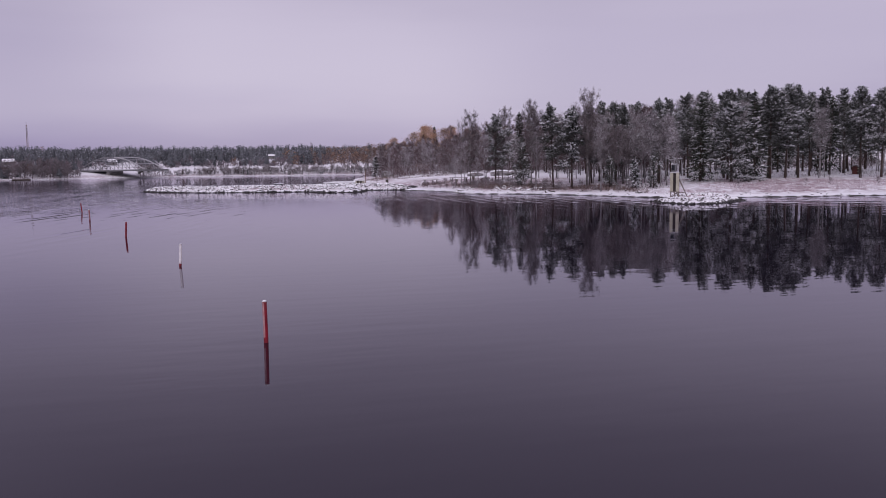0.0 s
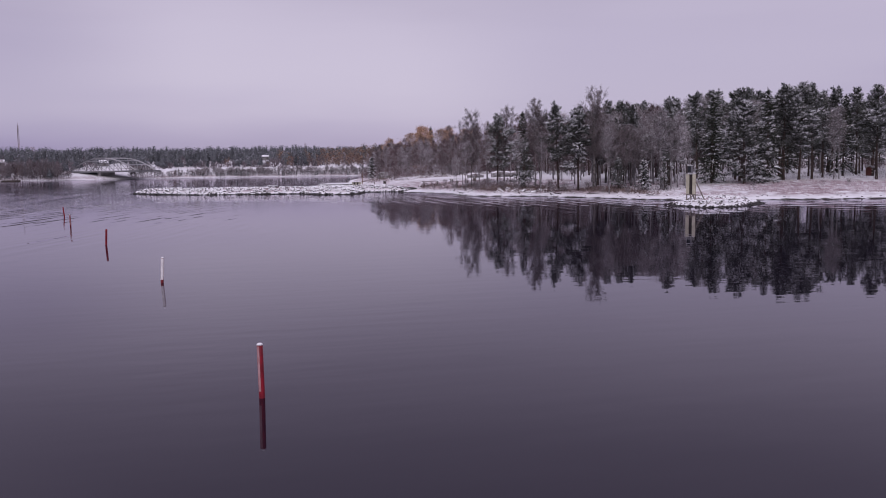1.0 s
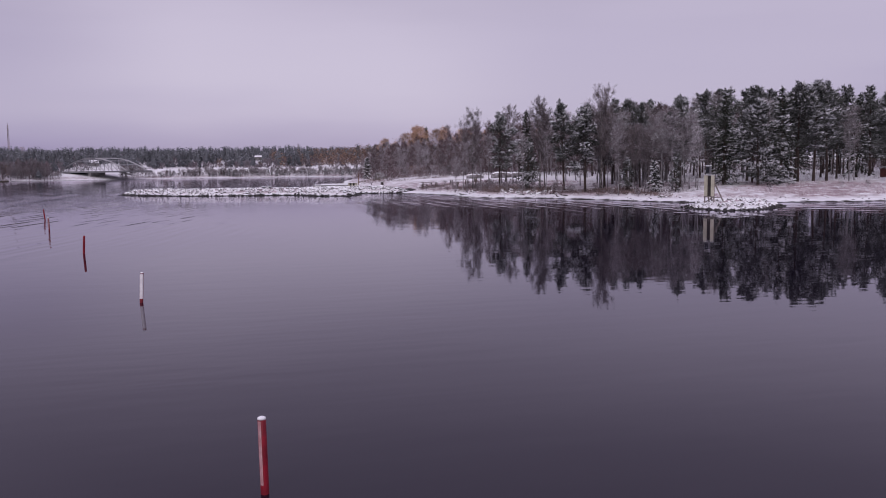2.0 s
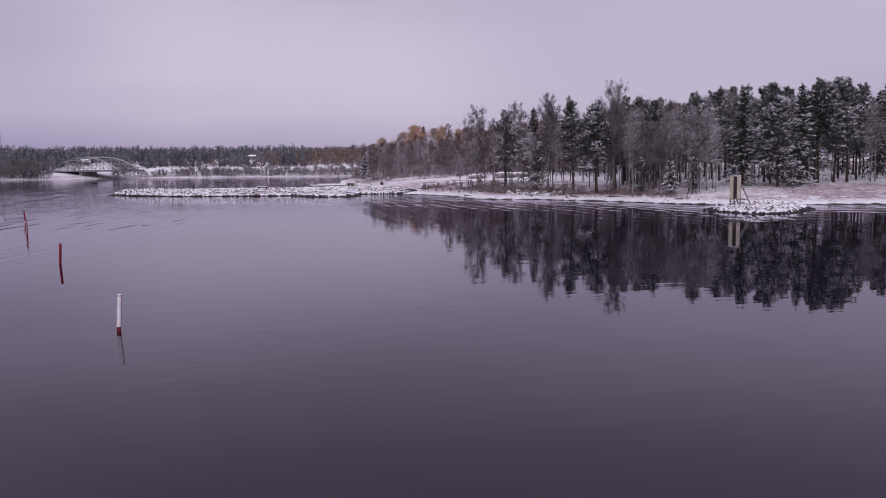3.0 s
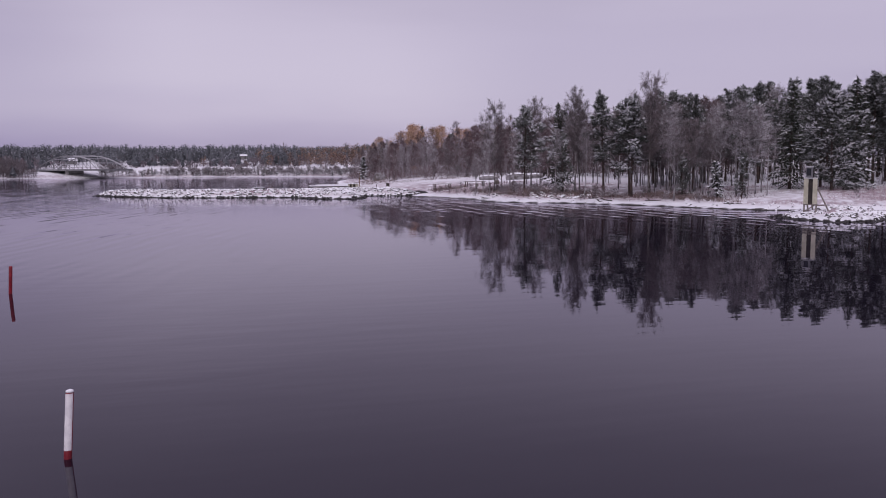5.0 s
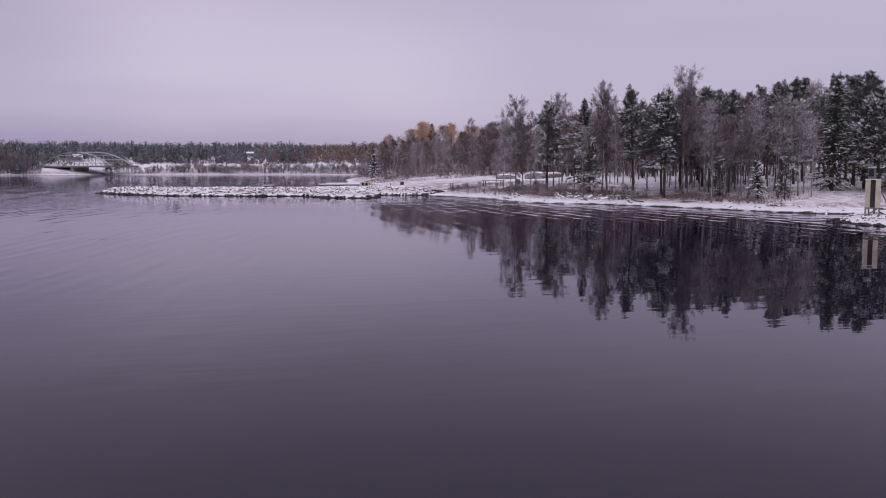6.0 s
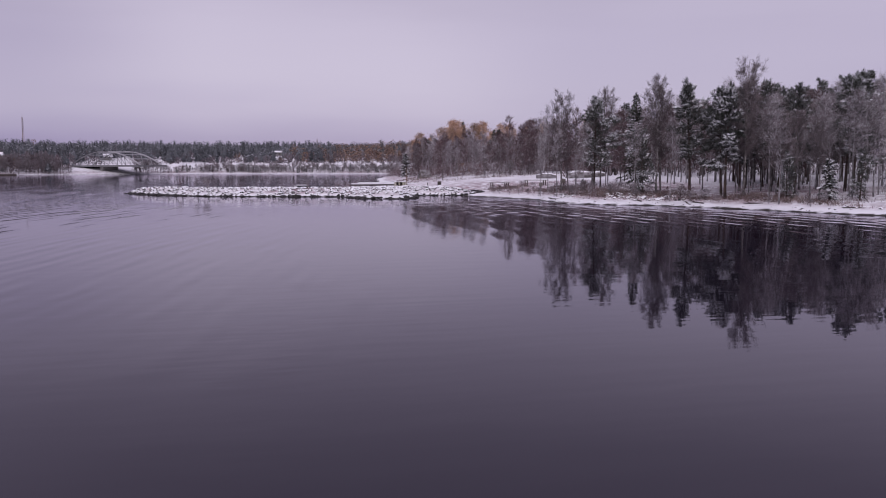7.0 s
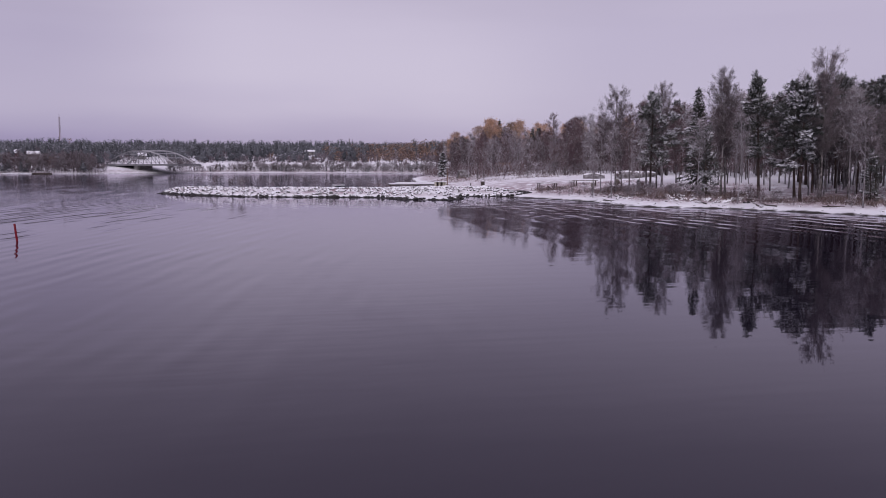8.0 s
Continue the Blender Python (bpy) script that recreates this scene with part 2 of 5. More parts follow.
def water_material():
    """Still dark lake water with faint swell and a patch of wake ripples."""
    m = bpy.data.materials.new("lake_water")
    m.use_nodes = True
    n, link = m.node_tree.nodes, m.node_tree.links.new
    shader = n["Principled BSDF"]
    shader.inputs["Base Color"].default_value = (0.009, 0.007, 0.014, 1)
    shader.inputs["Roughness"].default_value, shader.inputs["IOR"].default_value = 0.03, 1.333
    geo = n.new("ShaderNodeNewGeometry")

    def mapped(scale, turn=0.0):
        x = n.new("ShaderNodeMapping")
        x.inputs["Scale"].default_value = scale
        x.inputs["Rotation"].default_value = (0, 0, radians(turn))
        link(geo.outputs["Position"], x.inputs[0])
        return x.outputs[0]

    def tex(vector, scale, detail):
        x = n.new("ShaderNodeTexNoise")
        x.inputs["Scale"].default_value, x.inputs["Detail"].default_value = scale, detail
        link(vector, x.inputs["Vector"])
        return x.outputs["Fac"]

    def calc(op, a, b):
        x = n.new("ShaderNodeMath")
        x.operation = op
        for slot, v in ((0, a), (1, b)):
            if isinstance(v, float):
                x.inputs[slot].default_value = v
            else:
                link(v, x.inputs[slot])
        return x.outputs[0]

    def span(value, a, b, c=0.0, d=1.0):
        r = n.new("ShaderNodeMapRange")
        for key, v in zip(("From Min", "From Max", "To Min", "To Max"), (a, b, c, d)):
            r.inputs[key].default_value = v
        link(value, r.inputs["Value"])
        return r.outputs[0]

    swell = tex(mapped((0.28, 1.0, 1.0), 14), 0.95, 2.0)
    fine = tex(mapped((0.35, 1.0, 1.0), 14), 1.9, 2.0)
    sep = n.new("ShaderNodeSeparateXYZ")
    link(geo.outputs["Position"], sep.inputs[0])

    def wake(turn, scale, bend):
        x = n.new("ShaderNodeTexWave")
        x.bands_direction = "X"
        x.inputs["Scale"].default_value, x.inputs["Distortion"].default_value = scale, bend
        x.inputs["Detail"].default_value, x.inputs["Detail Scale"].default_value = 3.0, 0.25
        link(mapped((1.0, 1.0, 1.0), turn), x.inputs["Vector"])
        return x.outputs["Fac"]

    calm = span(tex(mapped((1.0, 0.4, 1.0)), 0.05, 2.0), 0.40, 0.62, 0.30, 1.0)
    west = calc("MULTIPLY", span(sep.outputs["X"], 9.0, -9.0), calc("MULTIPLY", span(sep.outputs["Y"], 60.0, 76.0), span(sep.outputs["Y"], 330.0, 200.0, 0.35, 1.0)))
    east = calc("MULTIPLY", span(sep.outputs["X"], 11.0, 22.0), calc("MULTIPLY", span(sep.outputs["Y"], 70.0, 100.0), span(sep.outputs["Y"], 200.0, 160.0)))
    shore = calc("ADD", calc("MULTIPLY", sep.outputs["X"], 0.85), calc("MULTIPLY", sep.outputs["Y"], 0.53))
    shore = calc("MULTIPLY", span(shore, 74.0, 96.0), calc("MULTIPLY", span(sep.outputs["Y"], 182.0, 150.0), span(sep.outputs["X"], 95.0, 62.0, 0.2, 1.0)))
    near = calc("MULTIPLY", span(sep.outputs["X"], 10.0, -12.0), calc("MULTIPLY", span(sep.outputs["Y"], 45.0, 90.0), span(sep.outputs["Y"], 190.0, 125.0)))
    rings = calc("MULTIPLY", wake(14, 0.27, 6.0), calc("MULTIPLY", west, WAKE_HEIGHT * 1.1))
    for turn, size, bend, where, high in ((4, 0.15, 3.0, east, 1.9), (24, 0.12, 6.0, near, 1.4), (-58, 0.085, 5.0, shore, 1.6), (-47, 0.15, 7.0, shore, 0.5)):
        rings = calc("ADD", rings, calc("MULTIPLY", wake(turn, size, bend), calc("MULTIPLY", where, WAKE_HEIGHT * high)))
    height = calc("ADD", calc("MULTIPLY", swell, 0.0046), calc("MULTIPLY", fine, 0.0012))
    broken = span(tex(mapped((1.0, 0.22, 1.0), 18), 0.30, 2.0), 0.40, 0.66, 0.1, 1.25)
    height = calc("ADD", height, calc("MULTIPLY", rings, calc("MULTIPLY", calm, broken)))
    b = n.new("ShaderNodeBump")
    b.inputs["Strength"].default_value, b.inputs["Distance"].default_value = 1.0, 1.0
    link(height, b.inputs["Height"])
    shader.inputs["Specular IOR Level"].default_value = 0.0
    shader.inputs["Roughness"].default_value = 0.6
    gloss = n.new("ShaderNodeBsdfGlossy")
    gloss.inputs["Color"].default_value = (0.890, 0.858, 0.928, 1)
    ruffle = calc("ADD", span(sep.outputs["Y"], 60.0, 120.0, 0.014, 0.070), span(sep.outputs["Y"], 190.0, 300.0, 0.0, -0.020))
    link(ruffle, gloss.inputs["Roughness"])
    skin = n.new("ShaderNodeFresnel")
    skin.inputs["IOR"].default_value = 1.31
    both = n.new("ShaderNodeMixShader")
    for node in (shader, gloss, skin):
        link(b.outputs[0], node.inputs["Normal"])
    link(skin.outputs[0], both.inputs[0])
    link(shader.outputs[0], both.inputs[1])
    link(gloss.outputs[0], both.inputs[2])
    link(both.outputs[0], n["Material Output"].inputs["Surface"])
    return m


WAKE_HEIGHT = 0.024
GROUND, WATER = ground_material(), water_material()


# ---- building tools ----
class Build:
    """Gathers vertices and faces of one mesh."""

    def __init__(self):
        self.v, self.f, self.m = [], [], []

    def face(self, points, mat=0):
        k = len(self.v)
        self.v.extend(tuple(p) for p in points)
        self.f.append(tuple(range(k, k + len(points))))
        self.m.append(mat)

    def tube(self, points, radii, sides=5, mat=0, closed=True):
        k, rings = len(self.v), len(points)
        for i, (p, r) in enumerate(zip(points, radii)):
            a, b = Vector(points[max(i - 1, 0)]), Vector(points[min(i + 1, rings - 1)])
            d = (b - a).normalized()
            side = d.cross(Vector((0.31, 0.77, 0.11))).normalized() if abs(d.z) < 0.9 else d.cross(Vector((1, 0.1, 0))).normalized()
            up = d.cross(side)
            for j in range(sides):
                w = 2 * math.pi * j / sides
                self.v.append(tuple(Vector(p) + r * (math.cos(w) * side + math.sin(w) * up)))
        for i in range(rings - 1):
            for j in range(sides):
                q = (j + 1) % sides
                self.f.append((k + i * sides + j, k + i * sides + q, k + (i + 1) * sides + q, k + (i + 1) * sides + j))
                self.m.append(mat)
        if closed:
            self.f.append(tuple(k + (rings - 1) * sides + j for j in range(sides)))
            self.f.append(tuple(k + j for j in reversed(range(sides))))
            self.m.extend((mat, mat))

    def box(self, centre, size, turn=0.0, mat=0, bevel=0.0):
        """An upright box, its top edges drawn in by bevel, turned about z by degrees."""
        c, (a, b, h) = Vector(centre), (s / 2 for s in size)
        co, si = math.cos(radians(turn)), math.sin(radians(turn))
        rings = [(-h, bevel), (-h + bevel, 0), (h - bevel, 0), (h, bevel)] if bevel else [(-h, 0), (h, 0)]
        k = len(self.v)
        for z, e in rings:
            for x, y in ((-a + e, -b + e), (a - e, -b + e), (a - e, b - e), (-a + e, b - e)):
                self.v.append((c.x + x * co - y * si, c.y + x * si + y * co, c.z + z))
        for i in range(len(rings) - 1):
            for j in range(4):
                q = (j + 1) % 4
                self.f.append((k + 4 * i + j, k + 4 * i + q, k + 4 * i + 4 + q, k + 4 * i + 4 + j))
                self.m.append(mat)
        last = k + 4 * (len(rings) - 1)
        self.f += [(k + 3, k + 2, k + 1, k), (last, last + 1, last + 2, last + 3)]
        self.m += [mat, mat]

    def beam(self, a, b, wide, high, mat=0):
        a, b = Vector(a), Vector(b)
        d = (b - a).normalized()
        side = d.cross(Vector((0, 0, 1)))
        side = side.normalized() if side.length > 1e-4 else Vector((1, 0, 0))
        up = side.cross(d)
        k = len(self.v)
        for p in (a, b):
            for u, w in ((-1, -1), (1, -1), (1, 1), (-1, 1)):
                self.v.append(tuple(p + side * u * wide / 2 + up * w * high / 2))
        for j in range(4):
            q = (j + 1) % 4
            self.f.append((k + j, k + q, k + 4 + q, k + 4 + j))
        self.f += [(k + 3, k + 2, k + 1, k), (k + 4, k + 5, k + 6, k + 7)]
        self.m += [mat] * 6

    def sliver(self, p, d, length, width, mat=0, rnd=random):
        d = Vector(d).normalized()
        s = d.cross(Vector((rnd.uniform(-1, 1), rnd.uniform(-1, 1), rnd.uniform(-1, 1))))
        s = s.normalized() * width / 2 if s.length > 1e-3 else Vector((width / 2, 0, 0))
        p = Vector(p)
        k = len(self.v)
        self.v += [tuple(p - s), tuple(p + s), tuple(p + d * length)]
        self.f.append((k, k + 1, k + 2))
        self.m.append(mat)

    def mesh(self, name, mats, smooth=False):
        me = bpy.data.meshes.new(name)
        me.from_pydata(self.v, [], self.f)
        for m in mats:
            me.materials.append(m)
        me.polygons.foreach_set("material_index", self.m)
        if smooth:
            me.polygons.foreach_set("use_smooth", [True] * len(self.f))
        me.update()
        return me


def part(name, build, mats, parent, label="", smooth=False):
    """One mesh object under a thing or under a part."""
    mats = mats if isinstance(mats, (list, tuple)) else [mats]
    ob = new(name, build.mesh(name, mats, smooth))
    ob.parent = parent
    return tagged(ob, label)


def thing(name, label, category, group="", at=None):
    ob = new(name)
    ob.empty_display_size = 0.3
    if at is not None:
        ob.matrix_world = at
    return tagged(ob, label, category, group)


# ---- the lie of the land ----
PENINSULA = [(420, 20), (200, 72), (140, 83), (110, 88.5), (83, 92), (70, 95), (62, 97.5), (57, 101.5), (54.5, 107), (52, 113),
             (49.4, 119), (47.2, 125), (44.5, 127.2), (40.6, 129.2), (38.6, 132.5), (38.4, 137), (39.0, 143), (38.2, 149.5), (36.2, 155), (34.6, 159), (34, 166), (34, 174), (29, 180),
             (26.5, 190), (27, 199), (33, 207), (36, 225), (38, 250), (43, 285), (49, 320), (57, 352), (75, 400), (110, 436), (150, 452), (700, 480), (1200, 300), (900, 0)]
FAR_LAND = [(-1500, 200), (-900, 380), (-400, 440), (-200, 475), (-130, 492), (-100, 500), (-70, 506), (-45, 508), (-30, 514),
            (0, 512), (35, 500), (70, 480), (100, 459), (150, 440), (700, 420), (4500, 300), (4500, 4500), (-4500, 4500), (-4500, 200)]
BREAKWATER = [(37, 161.5), (30.5, 164.2), (27, 164.8), (25.6, 156), (23.2, 152.8), (18, 154.9), (15.5, 163), (8, 165.4), (-3.5, 170.3), (-11, 178),
              (-16, 187.5), (-14, 191.5), (-6, 183), (5, 176), (16, 172.5), (26, 174), (37, 175)]
ISLET = [(51.2, 93), (49.6, 88), (50.0, 83.8), (53, 83.5), (57.5, 86), (62, 90.5), (60, 93), (56, 94.5)]
BACK_LAND = [(-4500, 200), (-1500, 200), (-1100, -300), (-400, -800), (600, -800), (900, 0), (420, 20), (900, 0), (4500, 0), (4500, -4500), (-4500, -4500)]


def inside_distance(px, py, poly):
    """Distance to a polygon's edge, positive inside."""
    d = np.full(px.shape, 1e9)
    odd = np.zeros(px.shape, bool)
    for (x0, y0), (x1, y1) in zip(poly, poly[1:] + poly[:1]):
        ex, ey = x1 - x0, y1 - y0
        t = np.clip(((px - x0) * ex + (py - y0) * ey) / (ex * ex + ey * ey + 1e-9), 0, 1)
        d = np.minimum(d, np.hypot(px - x0 - t * ex, py - y0 - t * ey))
        cross = ((y0 > py) != (y1 > py)) & (px < ex * (py - y0) / (ey + 1e-12) + x0)
        odd ^= cross
    return np.where(odd, d, -d)


def wobble(px, py):
    return (np.sin(px * 0.31 + 1.3 * np.sin(py * 0.17)) + np.sin(py * 0.43 + 1.1 * np.sin(px * 0.23)) + 0.6 * np.sin(px * 1.1 + py * 0.9)) / 2.6


def height(px, py):
    px, py = np.asarray(px, float), np.asarray(py, float)
    w = wobble(px, py)
    z = np.full(px.shape, -2.5)
    d = inside_distance(px, py, PENINSULA) + 0.5 * w
    land = np.interp(d, [-6, 0, 2.5, 5.5, 10, 22, 50, 110, 400], [-1.8, 0.02, 0.40, 0.85, 1.15, 1.8, 2.5, 3.4, 6.0]) + 0.10 * w * np.clip(d / 4, 0, 1)
    land = land + 1.3 * np.exp(-((px - 62) / 26) ** 2 - ((py - 225) / 42) ** 2) * np.clip(d / 12, 0, 1)
    z = np.maximum(z, np.where(d > -6, land, -2.5))
    d = inside_distance(px, py, FAR_LAND) + 0.8 * w
    causeway = np.clip((px + 40) / 12, 0, 1)
    low = np.interp(d, [-8, 0, 5, 26, 60, 120, 300, 600, 1500, 4000], [-2, 0.02, 0.8, 3.4, 5.2, 8.3, 14.5, 19, 26, 40])
    high = np.interp(d, [-8, 0, 5, 22, 36, 60, 120, 300, 600, 1500, 4000], [-2, 0.02, 1.0, 5.7, 5.8, 5.8, 8.3, 14.5, 19, 26, 40])
    z = np.maximum(z, np.where(d > -8, low * (1 - causeway) + high * causeway, -2.5))
    d = inside_distance(px, py, BREAKWATER)
    z = np.maximum(z, np.where(d > -3, np.interp(d, [-3, 0, 1.5, 3.5, 6], [-1.5, -0.1, 0.75, 1.15, 1.2]) + 0.1 * w, -2.5))
    d = inside_distance(px, py, ISLET)
    z = np.maximum(z, np.where(d > -3, np.interp(d, [-3, 0, 1.2, 3, 5], [-1.5, -0.1, 0.45, 0.8, 0.9]) + 0.05 * w, -2.5))
    d = inside_distance(px, py, BACK_LAND)
    return np.maximum(z, np.where(d > 0, np.interp(d, [0, 60, 1500], [0, 6, 40]), -2.5))


def ground_at(x, y):
    return float(height(np.array([x]), np.array([y]))[0])


def steps(spans):
    out = []
    for a, b, s in spans:
        out += list(np.arange(a, b, s))
    return np.array(out + [spans[-1][1]])


gx = steps([(-4500, -1500, 500), (-1500, -300, 80), (-300, -120, 12), (-120, -24, 4), (-24, 70, 0.8), (70, 130, 2), (130, 300, 8), (300, 1500, 80), (1500, 4500, 500)])
gy = steps([(-4500, -800, 500), (-800, 60, 40), (60, 80, 4), (80, 200, 0.8), (200, 290, 3), (290, 440, 6), (440, 640, 3), (640, 1400, 30), (1400, 4500, 300)])
mx, my = np.meshgrid(gx, gy)
mz = height(mx, my)
nx, ny = len(gx), len(gy)
ids = np.arange(nx * ny).reshape(ny, nx)
quads = np.stack([ids[:-1, :-1], ids[:-1, 1:], ids[1:, 1:], ids[1:, :-1]], -1).reshape(-1, 4)
ground_mesh = bpy.data.meshes.new("ground")
ground_mesh.from_pydata(np.stack([mx, my, mz], -1).reshape(-1, 3).tolist(), [], quads.tolist())
ground_mesh.materials.append(GROUND)
ground_mesh.polygons.foreach_set("use_smooth", [True] * len(ground_mesh.polygons))
ground = tagged(new("ground", ground_mesh), "thin snow over dry grass on low lake shores", "ground", kind="structure")

sheet = Build()
sheet.face([(-4500, -4500, 0), (4500, -4500, 0), (4500, 4500, 0), (-4500, 4500, 0)])
water = tagged(new("water", sheet.mesh("water", [WATER])), "calm dark lake water mirroring the overcast sky", "lake", kind="structure")


# ---- trees ----
def stem(rnd, h, r, lean=0.3):
    """Points and radii of a slightly crooked trunk."""
    a, b = rnd.uniform(-lean, lean), rnd.uniform(-lean, lean)
    k, q = rnd.uniform(0.1, 0.25), rnd.uniform(0, 6)
    pts, rad = [], []
    for i in range(9):
        s = i / 8
        pts.append(Vector((a * s * s + k * 0.5 * math.sin(q + 4 * s) - k * 0.5 * math.sin(q), b * s * s + k * 0.4 * math.sin(q * 2 + 5 * s) - k * 0.4 * math.sin(q * 2), h * s - (0.25 if i == 0 else 0))))
        rad.append(r * (1.25 if i == 0 else 1) * (1 - 0.93 * s ** 0.9) + 0.012)
    return pts, rad


def along(pts, s):
    s = min(max(s, 0), 0.999) * (len(pts) - 1)
    i = int(s)
    return pts[i].lerp(pts[i + 1], s - i)


def bough(crown, snow, q, d, size, rnd, frost, load, lift=0.15, tuft=1.0):
    """A drooping pad of needle tufts, the upper ones frosted; load: the share of tufts under snow."""
    out = Vector((d.x, d.y, 0)).normalized()
    for t in range(int(4 + 5.5 * size)):
        w, rr = rnd.uniform(0, 6.3), size * rnd.random() ** 0.55
        flat = Vector((rr * math.cos(w), rr * math.sin(w), 0))
        up = rnd.gauss(0.02, 0.16 + 0.10 * size)
        o = q + flat + Vector((0, 0, up - 0.32 * rr + 0.5 * d.z * flat.dot(out)))
        axis = (out * 0.75 + flat * (0.5 / max(size, 0.2)) + Vector((rnd.gauss(0, 0.3), rnd.gauss(0, 0.3), lift + rnd.gauss(0.12, 0.3)))).normalized()
        white = up > -0.06 and rnd.random() < load
        pale = frost * rnd.uniform(0.3, 1.5) if up > -0.10 else 0.08
        for k in range(11):
            e = axis + Vector((rnd.gauss(0, 0.42), rnd.gauss(0, 0.42), rnd.gauss(0, 0.42)))
            crown.sliver(o + Vector((rnd.gauss(0, 0.09), rnd.gauss(0, 0.09), rnd.gauss(0, 0.07))), e, rnd.uniform(0.26, 0.52) * tuft, rnd.uniform(0.045, 0.095) * tuft,
                         2 if rnd.random() < pale else 0, rnd)
        if white:
            for k in range(6):
                e = axis + Vector((rnd.gauss(0, 0.35), rnd.gauss(0, 0.35), rnd.gauss(-0.12, 0.22)))
                snow.sliver(o + Vector((rnd.gauss(0, 0.09), rnd.gauss(0, 0.09), rnd.uniform(0.03, 0.15))), e, rnd.uniform(0.30, 0.60) * tuft, rnd.uniform(0.08, 0.15) * tuft, 0, rnd)


def pine(name, seed, h, r, crown_from, spread, label, snowy=1.0, count=46, tuft=1.0):
    rnd = random.Random(seed)
    tree = thing(name, label, "pine tree")
    pts, rad = stem(rnd, h, r)
    trunk, crown, snow = Build(), Build(), Build()
    trunk.tube(pts, rad, 7)
    for i in range(9):
        s = rnd.uniform(0.15, crown_from)
        w = rnd.uniform(0, 6.3)
        p = along(pts, s)
        trunk.tube([p, p + Vector((math.cos(w), math.sin(w), rnd.uniform(-0.2, 0.3))) * rnd.uniform(0.4, 1.5)], [0.025, 0.008], 3)
    lean_side = rnd.uniform(0, 6.3)
    for i in range(count):
        s = crown_from + (1 - crown_from) * ((i + rnd.random()) / count) ** 0.92
        u = (s - crown_from) / (1 - crown_from)
        w = i * 2.4 + rnd.uniform(-0.7, 0.7)
        shape = (0.55 + 0.6 * math.sin(math.pi * min(1, 0.10 + 0.75 * u))) * (1 - 0.88 * u ** 1.4)
        reach = spread * shape * rnd.choice((0.4, 0.7, 0.9, 1.1, 1.4)) * (1 + 0.3 * math.cos(w - lean_side + 2.5 * u)) + 0.2
        load = snowy * (rnd.uniform(0.3, 0.6) if rnd.random() < 0.30 + 0.12 * snowy else rnd.uniform(0, 0.10)) * (1 + 0.45 * math.cos(w - lean_side))
        rise = -0.25 + 1.35 * u + rnd.uniform(-0.15, 0.2)
        d = Vector((math.cos(w), math.sin(w), rise)).normalized()
        p = along(pts, s)
        mid, tip = p + d * reach * 0.55, p + d * reach + Vector((0, 0, 0.10 * reach))
        trunk.tube([p, mid, tip], [0.05 * (1 - 0.6 * u), 0.03 * (1 - 0.5 * u), 0.008], 3)
        pads = 1 + int(reach * 1.25 + rnd.random())
        for c in range(pads):
            f = 0.42 + 0.62 * (c + rnd.random()) / pads
            q = (p.lerp(mid, f / 0.55) if f < 0.55 else mid.lerp(tip, (f - 0.55) / 0.45)) + Vector((rnd.gauss(0, 0.22), rnd.gauss(0, 0.22), rnd.gauss(0.05, 0.10))) * (0.4 + 0.35 * reach)
            bough(crown, snow, q, d, rnd.uniform(0.45, 0.95) * (1 - 0.60 * u) * tuft, rnd, 0.42 * snowy if snowy < 1.3 else 0.30, load * (1 - 0.2 * u), 0.05 + 1.25 * u * u, tuft)
    top = pts[-1]
    for i in range(7):
        w, reach = rnd.uniform(0, 6.3), 0.12 * i * rnd.uniform(0.6, 1.0)
        foot = top + Vector((math.cos(w) * reach, math.sin(w) * reach, -0.5 - 0.9 * reach))
        for k in range(12):
            z = rnd.uniform(0.0, 0.9)
            crown.sliver(foot + Vector((0, 0, z)), (rnd.gauss(0, 0.5), rnd.gauss(0, 0.5), 1.0), rnd.uniform(0.22, 0.42), 0.08, rnd.choice((0, 0, 2)), rnd)
    part("trunk", trunk, PINE_BARK, tree, smooth=True)
    tagged(part("crown", crown, [NEEDLE, NEEDLE, FROSTED], tree), kind="stuff")
    tagged(part("snow", snow, SNOW_CLUMP, tree, "snow lying on the boughs"), kind="stuff")
    return tree


